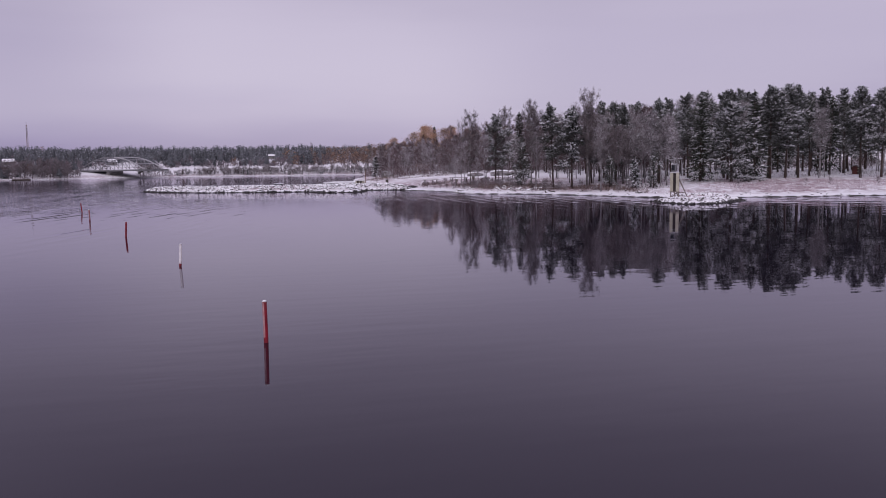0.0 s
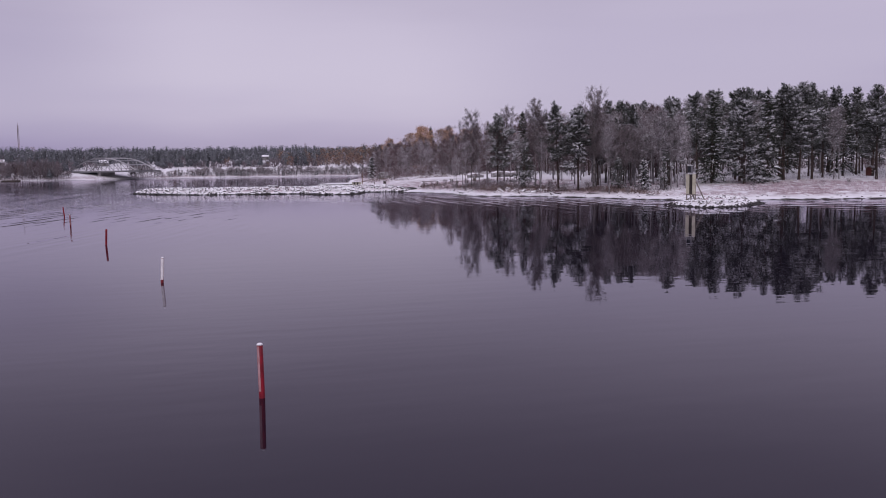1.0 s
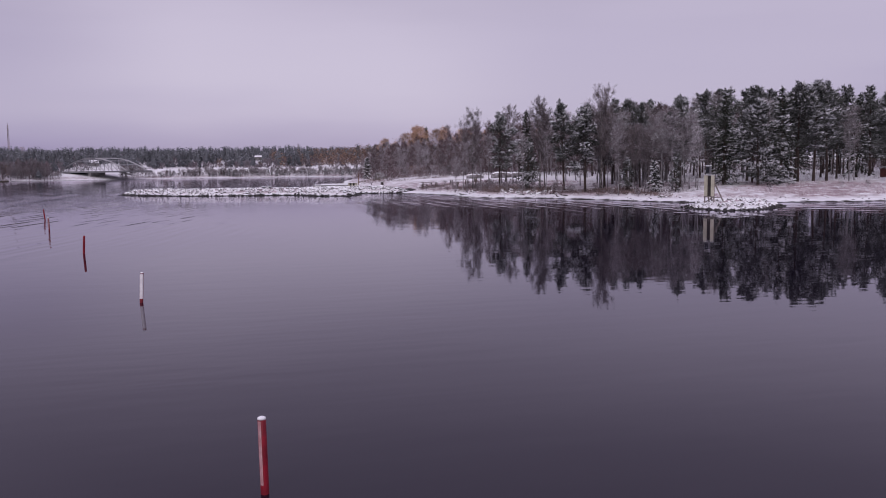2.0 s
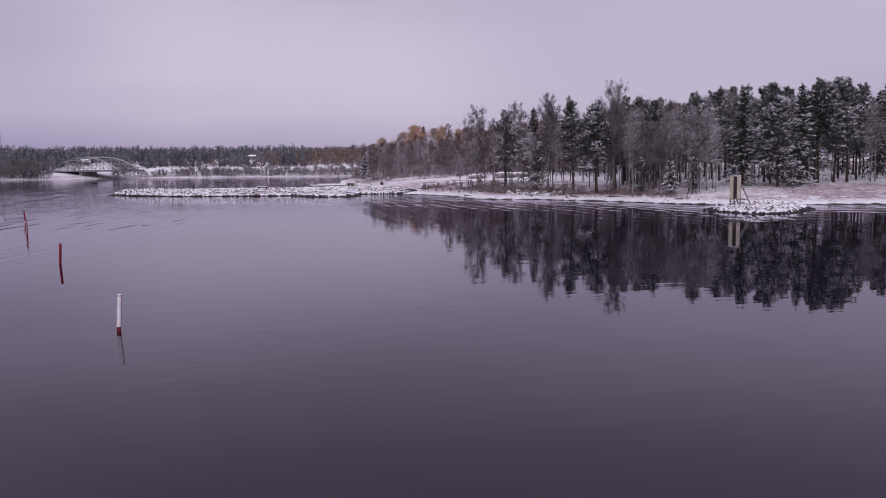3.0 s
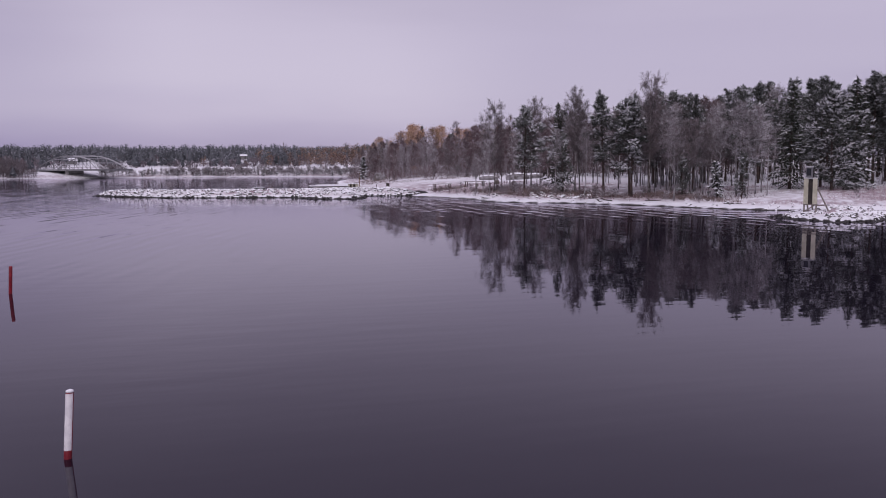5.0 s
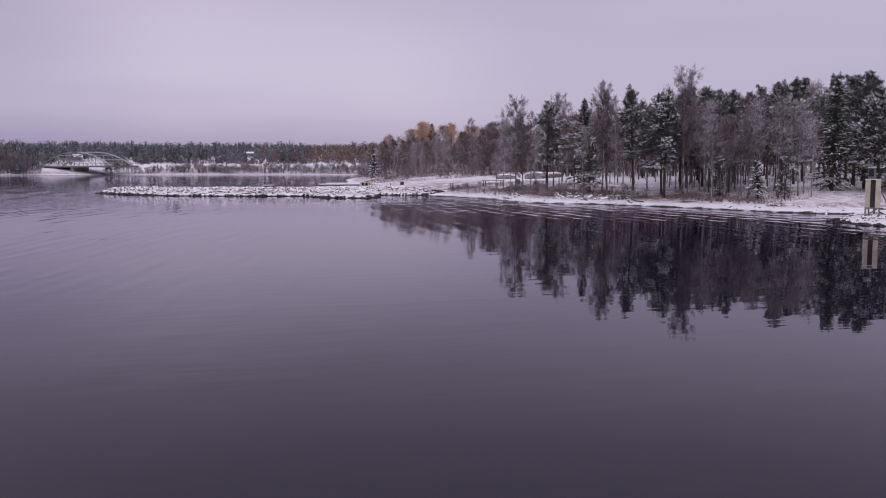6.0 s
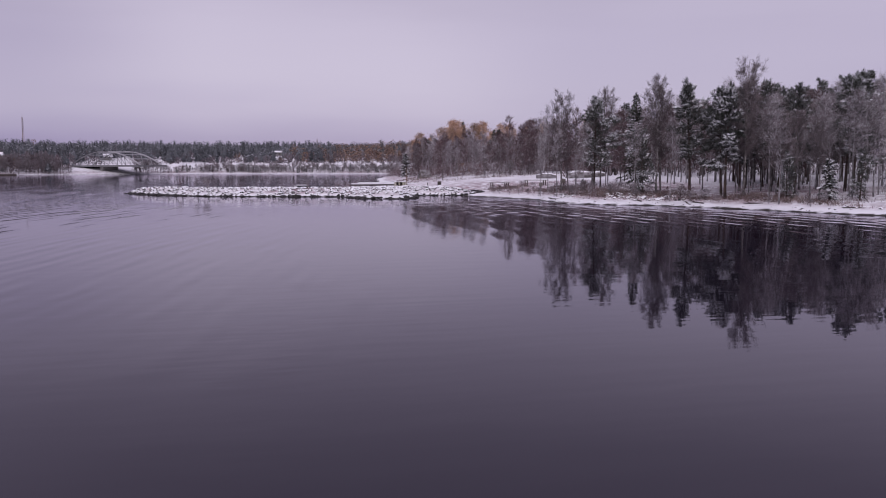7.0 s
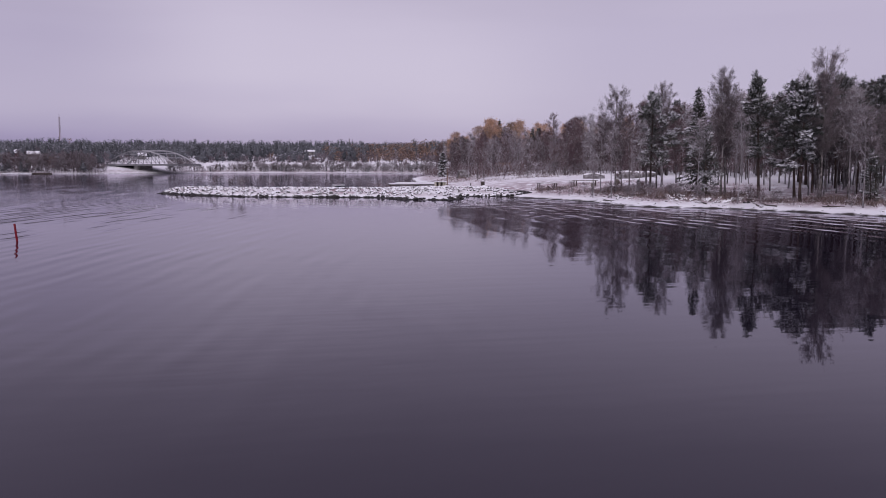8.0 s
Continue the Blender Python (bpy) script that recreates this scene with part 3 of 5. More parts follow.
def spruce(name, seed, h, r, spread, low, label, snowy=1.0):
    rnd = random.Random(seed)
    tree = thing(name, label, "spruce tree")
    pts, rad = stem(rnd, h, r, 0.1)
    trunk, crown, snow = Build(), Build(), Build()
    trunk.tube(pts, rad, 7)
    n = int(h * 8.5) + 18
    for i in range(n):
        u = ((i + rnd.random()) / n) ** 0.95
        z = h * (low + (0.985 - low) * u)
        out = (spread * (1 - u) ** 0.85 * rnd.choice((0.6, 0.85, 1.0, 1.2)) + 0.2)
        w = i * 2.4 + rnd.uniform(-0.5, 0.5)
        fall = -0.42 + 0.95 * u + rnd.uniform(-0.12, 0.12)
        p = along(pts, z / h)
        d = Vector((math.cos(w), math.sin(w), 0))
        tip = p + d * out + Vector((0, 0, out * fall))
        mid = p.lerp(tip, 0.6) - Vector((0, 0, 0.06 * out))
        crown.tube([p, mid, tip], [0.025, 0.016, 0.005], 3, 1, False)
        side = Vector((-d.y, d.x, 0))
        for c in range(int(6 + out * 9)):
            f = rnd.uniform(0.12, 1.0)
            q = p.lerp(mid, f / 0.6) if f < 0.6 else mid.lerp(tip, (f - 0.6) / 0.4)
            e = d * rnd.uniform(0.1, 1) + side * rnd.uniform(-0.9, 0.9) + Vector((0, 0, rnd.uniform(-1.0, 0.0)))
            crown.sliver(q + side * rnd.gauss(0, 0.13 * out), e, rnd.uniform(0.3, 0.66), rnd.uniform(0.10, 0.2), 2 if e.z > -0.45 and rnd.random() < 0.30 * snowy else 0, rnd)
        load = snowy * (1.5 if rnd.random() < 0.3 + 0.15 * snowy else 0.15)
        for c in range(int((1.2 + out * 4.0) * load + rnd.random() * 0.5)):
            f = rnd.uniform(0.3, 1.0)
            q = p.lerp(mid, f / 0.6) if f < 0.6 else mid.lerp(tip, (f - 0.6) / 0.4)
            e = d + side * rnd.gauss(0, 0.6) + Vector((0, 0, fall * 0.9 - 0.15 + rnd.gauss(0, 0.2)))
            snow.sliver(q + side * rnd.gauss(0, 0.12 * out) + Vector((0, 0, rnd.uniform(0.02, 0.14))), e, rnd.uniform(0.35, 0.75), rnd.uniform(0.10, 0.20), 0, rnd)
    for i in range(14):
        crown.sliver(pts[-1] - Vector((0, 0, rnd.uniform(0, 0.7))), (rnd.gauss(0, 0.4), rnd.gauss(0, 0.4), 1.0), 0.45, 0.1, 0, rnd)
    part("trunk", trunk, PINE_BARK, tree, smooth=True)
    tagged(part("crown", crown, [NEEDLE_DARK, PINE_BARK, FROSTED], tree), kind="stuff")
    tagged(part("snow", snow, SNOW_CLUMP, tree, "snow lying on the boughs"), kind="stuff")
    return tree


def bare(name, seed, h, r, spread, crown_from, twigs, bark, label, category, limbs=30, fine=11, frost=None, upright=1.0, droop=0.0, leaf=None, leaves=0,
         share=0.3, thin=1.0, subs=4, spray=0.6, taper=0.75, oval=False):
    """A leafless tree: stem, limbs, and a veil of fine twigs."""
    rnd = random.Random(seed)
    tree = thing(name, label, category)
    pts, rad = stem(rnd, h, r, 0.5)
    trunk, crown, dust = Build(), Build(), Build()
    trunk.tube(pts, rad, 6)
    for i in range(limbs):
        s = crown_from + (0.98 - crown_from) * ((i + rnd.random()) / limbs) ** 0.9
        u = (s - crown_from) / (1 - crown_from)
        w = i * 2.4 + rnd.uniform(-0.5, 0.5)
        reach = spread * (0.5 + 0.7 * math.sin(math.pi * min(1, 0.12 + 0.72 * u))) * rnd.uniform(0.65, 1.15) * (1 - taper * u ** 2)
        if oval:
            t = ((i + rnd.random()) / limbs) ** 0.85
            wide = spread * math.sqrt(max(0.03, 1 - (2 * t - 1.02) ** 2)) * rnd.choice((0.4, 0.65, 0.85, 1.0))
            tip = along(pts, crown_from + (1 - crown_from) * t) + Vector((math.cos(w) * wide, math.sin(w) * wide, 0.25 * wide))
            p = along(pts, max(crown_from * 0.8, (tip.z - 1.5 * wide - 0.4) / h))
            mid = p.lerp(tip, 0.55) + Vector((math.cos(w), math.sin(w), 0)) * 0.10 * wide
            d, reach = (tip - p).normalized(), 0.55 * (tip - p).length + 0.35
        else:
            p = along(pts, s)
            d = Vector((math.cos(w), math.sin(w), upright * rnd.uniform(0.8, 1.5))).normalized()
            mid = p + d * reach * 0.6
            tip = mid + (d + Vector((0, 0, 0.35 - droop))).normalized() * reach * 0.55
        thick = 0.15 * r * (1.3 - u) + 0.010
        trunk.tube([p, mid, tip], [thick, thick * 0.55, 0.006], 3, 1, False)
        if frost:
            dust.sliver(p + Vector((0, 0, 0.02)), mid - p, (mid - p).length, 0.05 + 0.05 * share, 0, rnd)
            dust.sliver(mid + Vector((0, 0, 0.02)), tip - mid, (tip - mid).length, 0.05, 0, rnd)
        for b in range(subs):
            f = rnd.uniform(0.2, 1.0)
            q = p.lerp(mid, f / 0.6) if f < 0.6 else mid.lerp(tip, (f - 0.6) / 0.4)
            e = (d + Vector((rnd.gauss(0, spray), rnd.gauss(0, spray), rnd.gauss(0.1, 0.4)))).normalized()
            long = (reach * rnd.uniform(0.35, 0.65) + 0.2) * (0.6 if oval else 1.0)
            end = q + e * long
            crown.sliver(q, e, long, 0.03 * thin, 0, rnd)
            for t in range(fine):
                o = q.lerp(end, rnd.uniform(0.1, 1)) + Vector((rnd.gauss(0, 0.12), rnd.gauss(0, 0.12), rnd.gauss(0, 0.12)))
                g = e * 0.7 + Vector((rnd.gauss(0, spray), rnd.gauss(0, spray), rnd.gauss(0.2 - droop, spray)))
                (dust if frost and rnd.random() < share else crown).sliver(o, g, rnd.uniform(0.35, 0.95) * (0.62 if oval else 1.0), rnd.uniform(0.016, 0.030) * thin, 0, rnd)
            for t in range(leaves):
                o = q.lerp(end, rnd.uniform(0.1, 1.1)) + Vector((rnd.gauss(0, 0.3), rnd.gauss(0, 0.3), rnd.gauss(0, 0.3)))
                crown.sliver(o, (rnd.gauss(0, 1), rnd.gauss(0, 1), rnd.gauss(0, 1)), rnd.uniform(0.15, 0.32), rnd.uniform(0.1, 0.2), 1, rnd)
    part("trunk", trunk, [bark, GREY_BARK], tree, smooth=True)
    tagged(part("crown", crown, [twigs, leaf or twigs], tree), kind="stuff")
    if frost:
        tagged(part("frost", dust, frost, tree, "frost and snow on the fine twigs"), kind="stuff")
    return tree


PINES = [pine("pine_tree", 10 + i, 15.5, 0.18, (0.36, 0.45, 0.30, 0.42)[i], (2.7, 2.4, 2.9, 2.5)[i],
              "tall pine with a bare trunk and snow-dusted crown", 1.0) for i in range(4)]
DARK_PINES = [pine("pine_tree", 30 + i, 16.5, 0.21, (0.24, 0.30, 0.22)[i], (3.2, 2.9, 3.4)[i],
                   "broad dark pine with snow on its spreading low boughs", 1.4, 62) for i in range(3)]
BROAD = [pine("pine_tree", 60 + i, 15.5, 0.20, (0.40, 0.47, 0.36)[i], (3.5, 3.2, 3.7)[i],
              "broad-crowned pine on a bare reddish trunk, dusted with snow", 1.15, 60) for i in range(3)]
LADEN = [pine("pine_tree", 66, 12.0, 0.20, 0.07, 3.7, "dark pine with boughs laden with snow down to the ground", 2.8, 66)]
SPRUCES = [spruce("spruce_tree", 50 + i, 15.0, 0.19, (2.4, 2.7, 2.1)[i], (0.10, 0.05, 0.14)[i],
                  "dark pointed spruce with snow on its drooping boughs", 0.6) for i in range(3)]
SNOWY = [pine("pine_tree", 40 + i, 13.0, 0.17, (0.34, 0.28)[i], (2.6, 2.9)[i],
              "pine by the shore with thick snow on its boughs", 2.2, 44) for i in range(2)]
SMALL = [pine("young_pine", 70 + i, 5.5, 0.07, 0.10, 0.95, "young pine with boughs heavy with snow", 1.5, 34, 0.62) for i in range(2)]
SMALL.append(spruce("young_spruce", 75, 5.5, 0.08, 1.15, 0.08, "young spruce with boughs heavy with snow", 1.7))
BIRCHES = [bare("birch_tree", 90 + i, 16.0, 0.13, (2.6, 2.3, 2.9)[i], (0.38, 0.44, 0.36)[i], TWIG_FINE, BIRCH_BARK,
                "tall leafless birch with a fine brownish crown", "birch tree", 60, 26, TWIG_GREY, share=0.05, thin=1.2, subs=6, spray=0.55, oval=True) for i in range(3)]
ALDERS = [bare("alder_tree", 110 + i, 11.5, 0.08, (1.5, 1.7, 1.4, 1.8)[i], (0.34, 0.30, 0.40, 0.32)[i], TWIG_BROWN, FROST_BARK,
               "slender leafless alder with frosted grey twigs", "alder tree", 26, 11, TWIG_GREY, 1.0, share=0.60, thin=1.15) for i in range(4)]
THICKET = [bare("bare_tree", 130 + i, 12.0, 0.09, (1.9, 2.2, 2.0)[i], (0.10, 0.14, 0.08)[i], TWIG_RED, GREY_BARK,
                "leafless tree with a reddish-brown haze of twigs", "bare tree", 28, 11, TWIG_GREY, 1.0, share=0.10, thin=2.6) for i in range(3)]
AUTUMN = [bare("autumn_birch", 150 + i, 16.5, 0.16, (2.3, 2.6)[i], (0.40, 0.33)[i], TWIG_BROWN, GREY_BARK,
               "tall birch that still holds rusty orange leaves", "birch tree", 34, 4, None, 1.0, 0.1, ORANGE, 24) for i in range(2)]
BUSHES = [bare("willow_bush", 170 + i, 2.6, 0.03, (1.3, 1.6, 1.1)[i], 0.03, (TWIG_BROWN, TWIG_BROWN, TWIG_RED)[i], GREY_BARK,
               "low leafless willow bush in the snow", "bush", 9, 8, TWIG_GREY, 0.9, share=(0.3, 0.45, 0.15)[i], thin=2.2) for i in range(3)]
SHRUBS = [bare("frosted_shrub", 190 + i, 2.6, 0.03, (1.3, 1.6)[i], 0.03, TWIG_BROWN, FROST_BARK,
               "frosted grey shrub on the snowy causeway slope", "shrub", 9, 8, TWIG_GREY, 0.9, share=(0.55, 0.4)[i], thin=2.2) for i in range(2)]
WILLOWS = [bare("willow_tree", 210 + i, 9.0, 0.08, (1.9, 2.2)[i], 0.08, TWIG_BROWN, GREY_BARK,
                "tall leafless willow in a grey shoreline thicket", "willow tree", 22, 10, TWIG_GREY, 1.1, share=0.22, thin=2.2) for i in range(2)]
placed = set()


def plant(kind, x, y, h, group, rnd=random, wide=1.0, label=""):
    """Sets a tree of height h on the ground; the first use of a kind moves the one that was built."""
    built = {"pine": 15.5, "dark": 16.5, "broad": 15.5, "laden": 12.0, "spruce": 15.0, "small": 5.5, "snowy": 13.0, "birch": 16.0, "alder": 11.5, "thicket": 12.0, "autumn": 16.5, "bush": 2.6, "shrub": 2.6, "willow": 9.0}[kind]
    kinds = {"pine": PINES, "dark": DARK_PINES, "broad": BROAD, "laden": LADEN, "spruce": SPRUCES, "small": SMALL, "snowy": SNOWY, "birch": BIRCHES, "alder": ALDERS,
             "thicket": THICKET, "autumn": AUTUMN, "bush": BUSHES, "shrub": SHRUBS, "willow": WILLOWS}[kind]
    src = kinds[rnd.randrange(len(kinds))]
    s = h / built
    m = pose(x, y, ground_at(x, y) - 0.03, rnd.uniform(-1.5, 1.5), rnd.uniform(-1.5, 1.5), rnd.uniform(0, 360))
    if src.name not in placed:
        placed.add(src.name)
        ob = src
        ob.matrix_basis = m
    else:
        ob = copy_thing(src, m)
    ob.scale = (s * wide, s * wide, s)
    return tagged(ob, label, group=group)


rnd = random.Random(5)
# trees by the near shore, one by one
KEY = [("birch", 56.2, 123.6, 15.2), ("birch", 44.2, 147.8, 13.5), ("birch", 51.2, 150.3, 13.8), ("snowy", 48.9, 147.5, 12.0), ("spruce", 50.4, 138.4, 12.3),
       ("birch", 50.4, 133.0, 13.9), ("birch", 51.9, 134.6, 12.8), ("snowy", 52.9, 129.5, 13.0), ("snowy", 53.4, 123.0, 12.0), ("pine", 54.6, 125.6, 12.2),
       ("small", 48.9, 133.5, 7.4), ("small", 57.2, 117.5, 4.6), ("small", 59.5, 113.8, 4.2), ("small", 61.3, 111.6, 4.8), ("pine", 65.2, 132.9, 13.0),
       ("pine", 78.1, 148.3, 13.6), ("pine", 76.0, 146.3, 13.2), ("pine", 84.9, 127.6, 13.6), ("snowy", 65.5, 117.5, 12.2),
       ("pine", 84.0, 141.2, 14.2), ("pine", 88.1, 143.6, 14.6), ("dark", 86.9, 139.7, 14.8), ("pine", 94.8, 139.9, 15.2), ("pine", 81.6, 143.3, 14.0),
       ("spruce", 72.6, 117.4, 13.2), ("dark", 74.4, 119.6, 13.4), ("laden", 75.2, 113.0, 11.4), ("pine", 78.0, 118.2, 13.5), ("spruce", 81.0, 115.6, 13.9),
       ("broad", 84.2, 116.0, 14.0), ("broad", 87.4, 116.6, 14.3), ("broad", 90.6, 117.6, 14.2), ("dark", 79.5, 121.5, 13.4), ("broad", 99.5, 114.0, 14.0),
       ("broad", 102.6, 113.0, 13.8), ("spruce", 102.7, 125.0, 13.6), ("alder", 93.6, 116.4, 10.8), ("alder", 95.8, 117.8, 11.2), ("alder", 97.2, 120.5, 10.4),
       ("pine", 114.7, 140.5, 15.5), ("alder", 47.5, 133.0, 8.6), ("alder", 49.0, 127.3, 9.2), ("alder", 54.8, 115.5, 9.6), ("alder", 57.0, 120.2, 10.8),
       ("alder", 60.5, 116.5, 10.2), ("alder", 63.5, 113.5, 9.8), ("alder", 42.0, 144.0, 8.5), ("alder", 43.2, 150.2, 9.2), ("alder", 45.8, 144.0, 9.0),
       ("thicket", 47.0, 152.0, 10.5), ("thicket", 49.5, 155.0, 11.0), ("alder", 40.8, 147.0, 5.5), ("alder", 41.8, 149.5, 6.0), ("alder", 43.6, 141.6, 5.2),
       ("birch", 57.8, 126.0, 12.3),
       ("birch", 66.0, 127.0, 11.6), ("pine", 62.0, 122.5, 11.8), ("pine", 67.0, 120.5, 12.6), ("pine", 60.0, 130.0, 12.0)]
for kind, x, y, h in KEY:
    plant(kind, x, y, h, "trees by the shore", rnd)


def scatter(count, corners, kinds, low, high, group, gap=1.6, avoid=()):
    """Plants trees at random inside a polygon, none too near another or in a clearing."""
    xs, ys = [c[0] for c in corners], [c[1] for c in corners]
    done, tries = [], 0
    while len(done) < count and tries < count * 60:
        tries += 1
        x, y = rnd.uniform(min(xs), max(xs)), rnd.uniform(min(ys), max(ys))
        if inside_distance(np.array([x]), np.array([y]), corners)[0] < 0 or any((x - a) ** 2 + (y - b) ** 2 < gap * gap for a, b in done):
            continue
        if any((x - a) ** 2 + (y - b) ** 2 < r * r for a, b, r in avoid):
            continue
        done.append((x, y))
        plant(rnd.choice(kinds), x, y, rnd.uniform(low, high), group, rnd)


HUTS = [(109, 123, 4), (57, 182, 4), (62, 178, 4), (69, 183, 3), (45, 233, 3), (56.3, 237, 3), (42.6, 222, 2.5), (40.2, 212, 2.5), (53.6, 228, 2), (50.7, 216, 2), (48, 205, 2),
        (42.9, 246, 2.5), (45.6, 258, 2.5), (48, 268, 3)]
FRONT = [(76, 114, 5), (94.5, 116, 5), (101, 120, 4)]
# the conifer stand on the meadow's edge
scatter(70, [(72, 119), (86, 114), (100, 110), (125, 104), (165, 96), (175, 120), (140, 142), (110, 150), (84, 150), (76, 136)],
        ["pine", "broad", "pine", "alder", "broad", "spruce", "alder"], 12.0, 14.5, "conifer stand", 2.6, HUTS + FRONT)
scatter(18, [(105, 110), (125, 104), (150, 99), (152, 106), (120, 113), (106, 117)], ["broad", "dark", "pine", "spruce"], 12.4, 14.4, "conifer stand", 3.0, HUTS)
scatter(44, [(106, 130), (150, 114), (168, 122), (145, 152), (112, 152)], ["pine", "dark", "spruce", "alder", "pine"], 12.0, 15.0, "conifer stand", 2.4, HUTS)
scatter(14, [(112, 112), (140, 103), (165, 97), (172, 104), (140, 114), (116, 119)], ["pine", "alder", "dark", "alder"], 11.0, 14.5, "conifer stand", 2.4, HUTS)
# frosted bare trees between the shore and the stand
scatter(66, [(57, 113), (64, 110), (67, 113), (72, 128), (82, 150), (70, 152), (64, 140), (58, 128)], ["alder", "alder", "alder", "alder", "birch"], 8.0, 11.2, "bare trees", 1.7)
scatter(18, [(60, 126), (72, 124), (84, 150), (72, 156)], ["thicket", "thicket", "pine"], 11.2, 13.0, "mixed wood", 2.2)
scatter(19, [(57, 133), (66, 127), (78, 150), (64, 157), (58, 146)], ["alder", "thicket", "alder", "thicket"], 10.0, 12.8, "mixed wood", 2.0)
scatter(10, [(52, 152), (60, 150), (66, 158), (58, 164), (51, 160)], ["thicket", "alder", "thicket"], 9.0, 11.5, "mixed wood", 2.0)
# the wood behind the clearing
scatter(75, [(72, 160), (84, 153), (110, 151), (122, 175), (84, 198), (68, 198), (66, 186)], ["thicket", "thicket", "pine", "alder", "thicket"], 11.0, 14.0, "wood behind the clearing", 2.2, HUTS)
scatter(110, [(42, 205), (56, 196), (66, 200), (90, 230), (80, 262), (46, 256)], ["thicket", "thicket", "alder", "alder", "willow", "alder"], 6.0, 8.8,
        "wood behind the clearing", 1.9, HUTS)
scatter(110, [(54, 193), (62, 186), (84, 166), (110, 160), (110, 215), (72, 222), (57, 212)], ["thicket", "thicket", "thicket", "alder", "alder"], 9.0, 11.6,
        "wood behind the clearing", 1.9, HUTS)
scatter(170, [(46, 242), (75, 245), (110, 235), (118, 330), (90, 372), (66, 362), (54, 318)],
        ["thicket", "thicket", "alder", "thicket", "thicket", "alder"], 8.0, 11.0, "wood behind the clearing", 2.3, HUTS)
scatter(16, [(88, 366), (108, 340), (140, 320), (150, 372), (100, 385)], ["autumn", "autumn", "spruce", "autumn"], 15.0, 19.0, "orange birches", 3.5)
scatter(85, [(105, 160), (175, 125), (240, 120), (240, 200), (140, 220)], ["pine", "pine", "spruce", "thicket"], 13.0, 16.0, "conifer stand", 4.0)
for x, y, h in ((69, 340, 14.5), (66, 334, 12.0), (79, 346, 16.5), (86, 355, 19.5), (89.5, 361, 19.5), (96, 360, 18.5), (101, 366, 19.5), (106, 360, 18.0), (112, 366, 18.0), (83, 350, 16.5), (74, 342, 13.0)):
    plant("autumn", x, y, h, "orange birches", rnd, 1.5)
plant("spruce", 92.5, 364, 20.0, "orange birches", rnd)
plant("spruce", 84, 300, 14.0, "wood behind the clearing", rnd)
plant("pine", 73, 262, 11.5, "wood behind the clearing", rnd)
plant("pine", 62, 300, 11.0, "wood behind the clearing", rnd)
plant("small", 49.0, 272, 6.8, "wood behind the clearing", rnd)
# bushes
scatter(34, [(43, 151), (42.5, 140), (43.5, 134), (47.5, 130), (52, 124), (54, 126), (49, 134), (46, 140), (46, 151)], ["bush"], 0.7, 1.5, "shore bushes", 1.0)
plant("small", 46.6, 146.2, 1.5, "shore bushes", rnd, 1.6, "low dark juniper bush dusted with snow")
scatter(16, [(42, 134), (47, 128), (53, 118), (57, 110), (60, 111), (55, 121), (50, 129), (45, 136)], ["bush"], 0.7, 1.3, "shore bushes", 1.6)
scatter(12, [(37, 160), (40, 150), (41, 143), (43, 146), (42, 160)], ["bush"], 0.6, 1.2, "shore bushes", 1.5)
scatter(10, [(66, 102), (100, 96), (120, 95), (120, 101), (70, 106)], ["bush"], 0.6, 1.1, "shore bushes", 3)
scatter(9, [(44, 200), (56, 192), (60, 198), (46, 212)], ["bush"], 1.2, 2.4, "bushes under the wood", 2)
scatter(4, [(-13, 186), (-10, 180), (-3, 173), (-1, 175), (-8, 183)], ["bush"], 0.9, 1.3, "breakwater bushes", 1.2)
scatter(16, [(-48, 508.5), (-34, 514), (-30, 519), (-46, 514)], ["bush", "thicket", "shrub", "bush"], 3.5, 6.0, "bushes on the causeway slope", 1.2)
scatter(420, [(-34, 520), (-33, 517), (0, 514.5), (35, 502.5), (70, 482.5), (104, 459.5), (109, 467), (74, 493), (37, 513), (0, 526)],
        ["bush", "shrub", "shrub", "shrub", "small", "bush", "small"], 1.5, 3.4, "bushes on the causeway slope", 0.8)
scatter(230, [(-175, 483), (-130, 494), (-80, 504), (-86, 528), (-130, 516), (-175, 498)],
        ["willow", "willow", "thicket", "willow"], 5.0, 9.5, "thicket on the far shore", 1.9)

scatter(16, [(-89, 505), (-77, 507.5), (-77, 517), (-89, 515)], ["willow", "bush", "willow"], 2.8, 4.4, "thicket on the far shore", 1.4)


